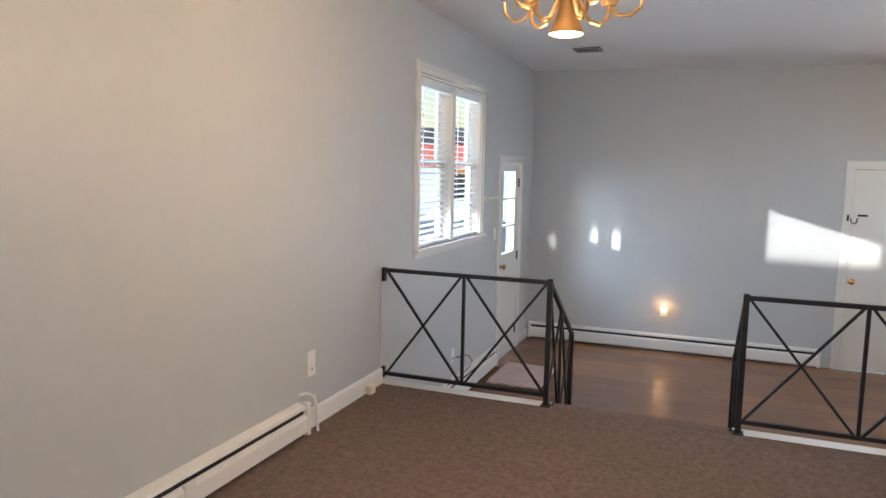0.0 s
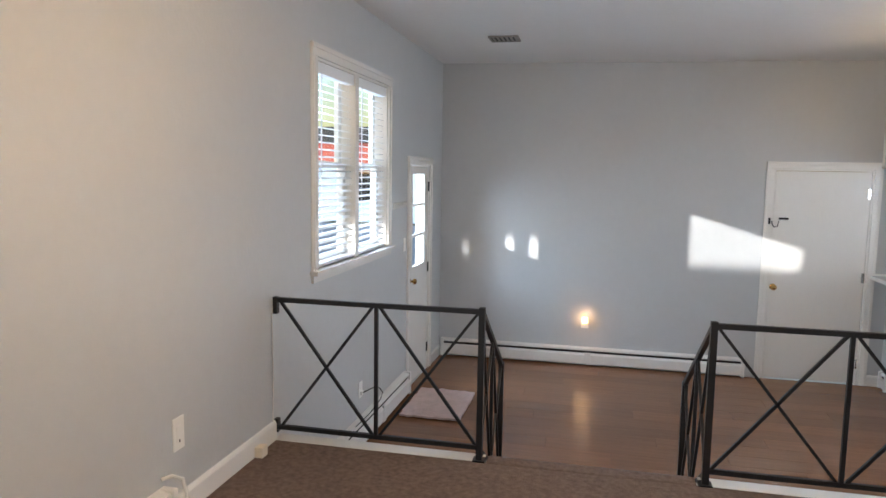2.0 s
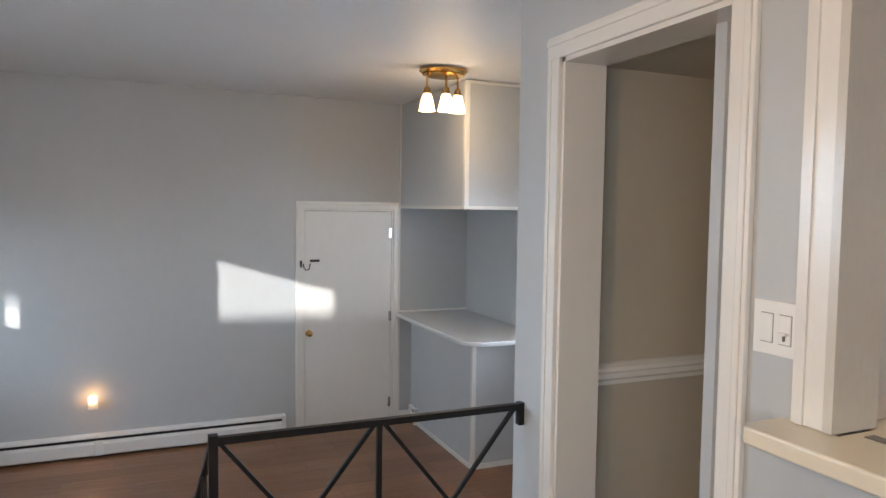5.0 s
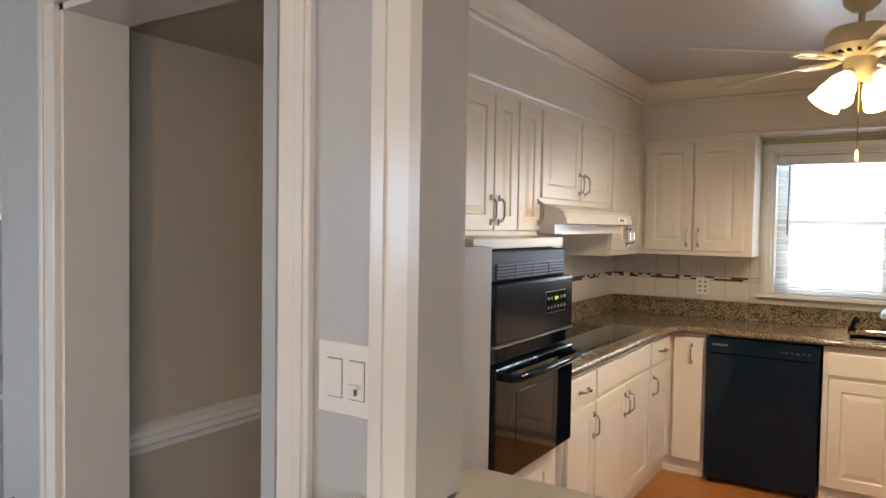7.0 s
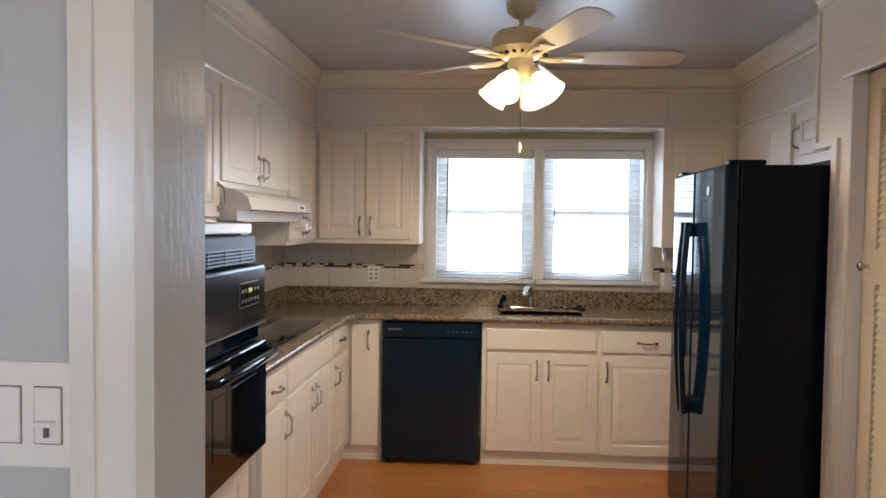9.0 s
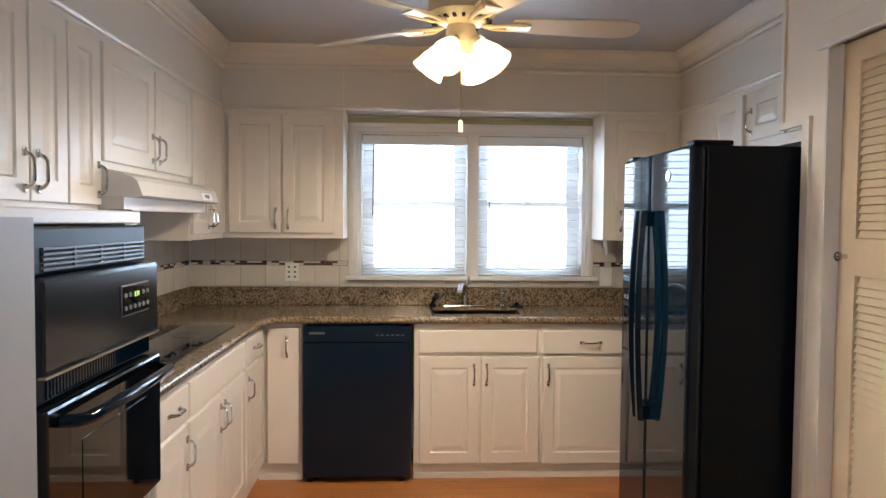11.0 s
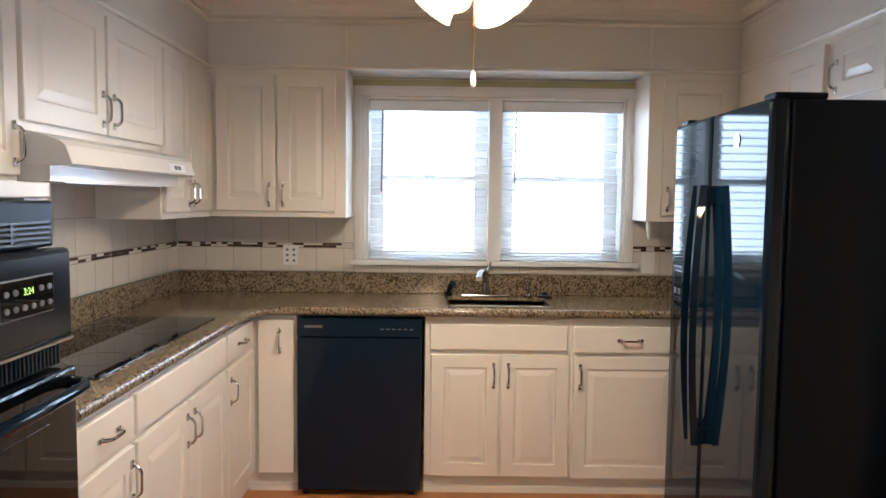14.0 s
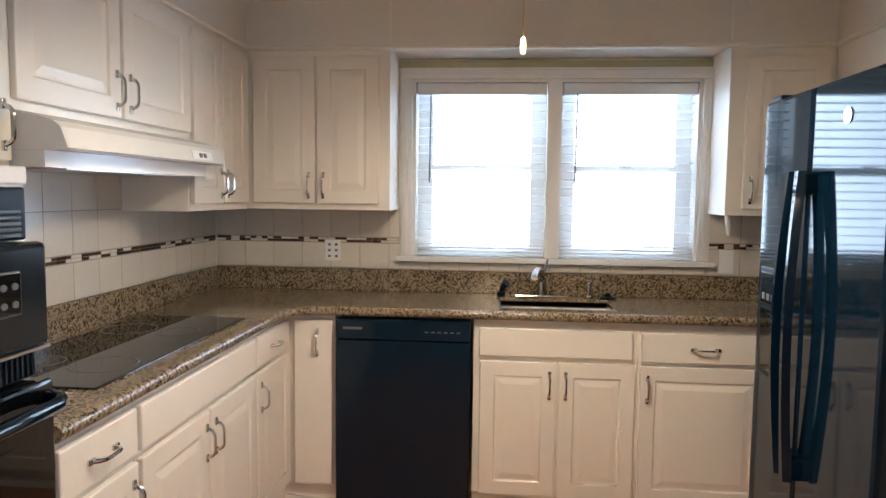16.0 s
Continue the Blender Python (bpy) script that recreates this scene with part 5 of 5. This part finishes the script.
lk = thing("heater_cable", (W + 0.06, 3.43, 0), "white flat cable looped over the heater end", "cable")
part("cable", tube(bmesh.new(), [(W + 0.004, 3.40, 0.21), (W + 0.03, 3.43, 0.215), (W + 0.06, 3.455, 0.195), (W + 0.072, 3.462, 0.14), (W + 0.073, 3.464, 0.05), (W + 0.075, 3.47, 0.008)], 0.008, 8), TRIM, lk, "", True)
wc = thing("wall_cable", (W, 4.33, 0.1), "thin white cable stapled up the wall", "cable")
part("cable", tube(bmesh.new(), [(W + 0.004, 4.335, 0.10), (W + 0.006, 4.342, 0.35), (W + 0.004, 4.338, 0.68)], 0.0035, 6), TRIM, wc)
hook = thing("cup_hook", (6.1, 1.66, 1.3), "small white hook under the wall cabinet", "hook")
part("hook", tube(bmesh.new(), [(5.90, 1.575, 1.334), (5.90, 1.57, 1.29), (5.91, 1.565, 1.25), (5.92, 1.56, 1.245)], [0.012, 0.012, 0.008, 0.006], 8), PLASTIC, hook)

# bath mat with a soft wavy edge
bm = bmesh.new()
nx, ny = 26, 36
grid = [[bm.verts.new((-0.93 + 0.49 * i / nx + 0.012 * noise.noise((j * 0.2, i * 0.2, 3.0)), 6.25 + 0.70 * j / ny + 0.015 * noise.noise((i * 0.25, j * 0.2, 9.0)), LOW + 0.012 + 0.01 * noise.noise((i * 0.35, j * 0.3, 0.0)))) for j in range(ny + 1)] for i in range(nx + 1)]
for i in range(nx):
    for j in range(ny):
        bm.faces.new((grid[i][j], grid[i + 1][j], grid[i + 1][j + 1], grid[i][j + 1]))
ex = bmesh.ops.extrude_face_region(bm, geom=list(bm.faces))["geom"]
bmesh.ops.translate(bm, vec=(0, 0, 0.016), verts=[g for g in ex if isinstance(g, bmesh.types.BMVert)])
bmesh.ops.recalc_face_normals(bm, faces=bm.faces)
solid("bath_mat", bm, MAT_PINK, "faded pink plush bath mat on the brown floor", "bath mat", smooth=True)

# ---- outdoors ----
# Self-lit sheet whites out the kitchen window view and adds daylight.
solid("backdrop", B(9.0, 9.1, -8, 12, -0.7, 7), GLOW, "glowing sheet standing in for blown-out daylight beyond the kitchen window", "backdrop", "structure")
solid("ground", B(-400, 400, -400, 400, -0.95, -0.72), LAWN, "winter lawn round the house", "ground", "structure")
solid("driveway", B(-14, -2, 9, 27, -0.722, -0.712), SKYLIT_CONCRETE, "concrete driveway beside the house, blue skylight in its colour", "driveway", "structure")
# Unseen garage, added so its roof edge cuts the sun patches below.
sun_blocker = thing("garage", (-8, -14.5, -0.72), "unseen flat-roofed blue-grey garage added to block the low sun", "garage")
part("wall", B(-13, -3.5, -17, -12.1, -0.72, 2.60), SIDING, sun_blocker)
part("roof", B(-13.2, -3.3, -17.2, -12.0, 2.60, 2.715), ROOF, sun_blocker)
# Unseen tree, added so its crown trims the left sun patches from above.
shade_tree = thing("tree", (-10.7, -19, -0.72), "unseen bare-stemmed broadleaf tree added behind the garage to shade the windows", "tree")
part("trunk", tube(bmesh.new(), [(-10.7, -19, -0.73), (-10.68, -19.02, 1.5), (-10.75, -18.95, 3.4), (-10.7, -19, 5.0), (-10.6, -19, 6.6)], [0.22, 0.17, 0.14, 0.09, 0.03], 10), BARK, shade_tree, "", True)
leaf_rnd = random.Random(11)
bm = bmesh.new()
while len(bm.faces) < 3600:
    p = Vector((leaf_rnd.uniform(-1, 1), leaf_rnd.uniform(-1, 1), leaf_rnd.uniform(-1, 1)))
    if p.length > 0.85 + 0.3 * noise.noise(p * 2.5) or p.z < -0.63 + 0.06 * math.sin(9 * p.x):
        continue
    c = Vector((-10.4 + 1.75 * p.x, -19 + 1.5 * p.y, 5.55 + 2.9 * p.z))
    u = Vector((leaf_rnd.uniform(-1, 1), leaf_rnd.uniform(-1, 1), leaf_rnd.uniform(-1, 1))).normalized()
    v = u.orthogonal().normalized()
    bm.faces.new([bm.verts.new(c + a) for a in (-u * 0.16, v * 0.09, u * 0.16, -v * 0.09)])
part("crown", bm, LEAF, shade_tree)
hs = thing("neighbour_house", (-9, 31, -0.72), "blue-grey sided house with a red brick band", "house")
part("wall", B(-20, -3.5, 28, 36, -0.72, 1.5), SIDING, hs, "blue-grey siding")
part("upper_wall", B(-20, -3.5, 28, 36, 1.5, 2.5), BRICK, hs, "red brick band")
bm = prism(bmesh.new(), [(27.4, 0), (36.6, 0), (32, 0.9)], 0, 17.5)
bmesh.ops.transform(bm, matrix=Matrix(((0, 0, 1, -20.5), (1, 0, 0, 0), (0, 1, 0, 2.5), (0, 0, 0, 1))), verts=bm.verts)
part("roof", bm, ROOF, hs)
for x in (-17, -13, -9, -5.5):
    for z in (0.1,):
        w = part("window", B(x - 0.5, x + 0.5, 27.93, 28.0, z, z + 1.3), GLOSS, hs)
        part("frame", strip(bmesh.new(), (x - 0.58, x - 0.5, 27.9, 28, z - 0.08, z + 1.38), (x + 0.5, x + 0.58, 27.9, 28, z - 0.08, z + 1.38), (x - 0.5, x + 0.5, 27.9, 28, z + 1.3, z + 1.38), (x - 0.5, x + 0.5, 27.9, 28, z - 0.08, z)), SIDING, w)

# ---- floor planks, tiles ----


def planks(name, label, x0, x1, y0, y1, top, width, length, way, material):
    fl = solid(name, B(x0, x1, y0, y1, top - 0.05, top - 0.006), DARK, label, "floor", "structure")
    base = BASE[fl]
    a0, a1, b0, b1 = (x0, x1, y0, y1) if way == "x" else (y0, y1, x0, x1)
    meshes = {}
    row = 0
    b = b0
    while b < b1 - 0.005:
        w = min(width, b1 - b)
        a = a0 - length * ((row * 0.37) % 1.0)
        while a < a1:
            s, e = max(a, a0), min(a + length, a1)
            if e - s > 0.02:
                key = (round(e - s, 3), round(w, 3))
                if key not in meshes:
                    L, Wd = key[0] / 2 - 0.0006, key[1] / 2 - 0.0006
                    bm = B(-L, L, -Wd, Wd, -0.006, 0.0) if way == "x" else B(-Wd, Wd, -L, L, -0.006, 0.0)
                    me = bpy.data.meshes.new("plank")
                    bm.to_mesh(me)
                    bm.free()
                    me.materials.append(material)
                    meshes[key] = me
                p = new("plank", meshes[key])
                p.parent = fl
                ca, cb = (s + e) / 2, b + w / 2
                p.location = Vector((ca, cb, top) if way == "x" else (cb, ca, top)) - base
            a += length
        b += width
        row += 1


planks("floor_lower", "brown wood-look laminate plank floor", W, 3.76, 4.43, 8.2, LOW, 0.19, 1.25, "x", LAMINATE)
planks("floor_kitchen", "orange-brown oak strip kitchen floor", 2.34, 6.14, 0.85, 4.10, 0.0, 0.085, 0.9, "y", OAK)


def tiles(name, way, origin, w, z0, z1, label):
    """Square tiles over a plane, with a narrow mosaic band; u runs to the right."""
    t = 0.152
    back = thing(name, origin, label, "tiled wall", kind="structure")
    m = facing(way, *origin)
    m.translation.z = 0
    part("grout", B(0, w, z0, z1, 0, 0.003, 0, m), GROUT, back)
    base = BASE[back]
    bands = [(1.03, 1.16), (1.19, 1.342), (1.342, 1.494), (1.494, 1.646)]
    cache = {}
    rot = m.to_3x3().to_4x4()

    def piece(nm, u0, u1, v0, v1, mt, thick):
        key = (nm, round(u1 - u0, 4), round(v1 - v0, 4))
        if key not in cache:
            bm = B(-key[1] / 2, key[1] / 2, -key[2] / 2, key[2] / 2, 0.0, thick)
            bmesh.ops.transform(bm, matrix=rot, verts=bm.verts)
            me = bpy.data.meshes.new(nm)
            bm.to_mesh(me)
            bm.free()
            me.materials.append(mt)
            cache[key] = me
        p = new(nm, cache[key])
        p.parent = back
        p.location = m @ Vector(((u0 + u1) / 2, (v0 + v1) / 2, 0.0)) - base

    for v0, v1 in bands:
        lo, hi = max(v0, z0), min(v1, z1)
        if hi - lo < 0.01:
            continue
        u = 0.0
        while u < w - 0.004:
            e = min(u + t, w)
            piece("tile", u + 0.0015, e - 0.0015, lo + 0.0015, hi - 0.0015, TILE, 0.007)
            u += t
    if z1 > 1.19:
        rnd = random.Random(7)
        u = 0.0
        while u < w - 0.03:
            L = rnd.choice((0.03, 0.045, 0.06))
            for r in (0, 1):
                dark = rnd.random() < 0.55
                piece("mosaic_stick" if dark else "pale_stick", u + 0.001, min(u + L, w) - 0.001, 1.163 + r * 0.0125, 1.174 + r * 0.0125, MOSAIC if dark else TILE, 0.0075)
            u += L


tiles("tiles_north", "-y", (4.01, 4.10, 1.03), 2.11, 1.03, 1.60, "cream square wall tiles with a thin mosaic band")
tiles("tiles_east", "-x", (6.14, 4.09, 1.03), 0.965, 1.03, 1.34, "cream square wall tiles with a thin mosaic band")
tiles("tiles_sill", "-x", (6.14, 3.12, 1.03), 1.53, 1.03, 1.068, "cut cream tiles under the window")
tiles("tiles_side", "-x", (6.14, 1.585, 1.03), 0.70, 1.03, 1.34, "cream square wall tiles with a thin mosaic band")
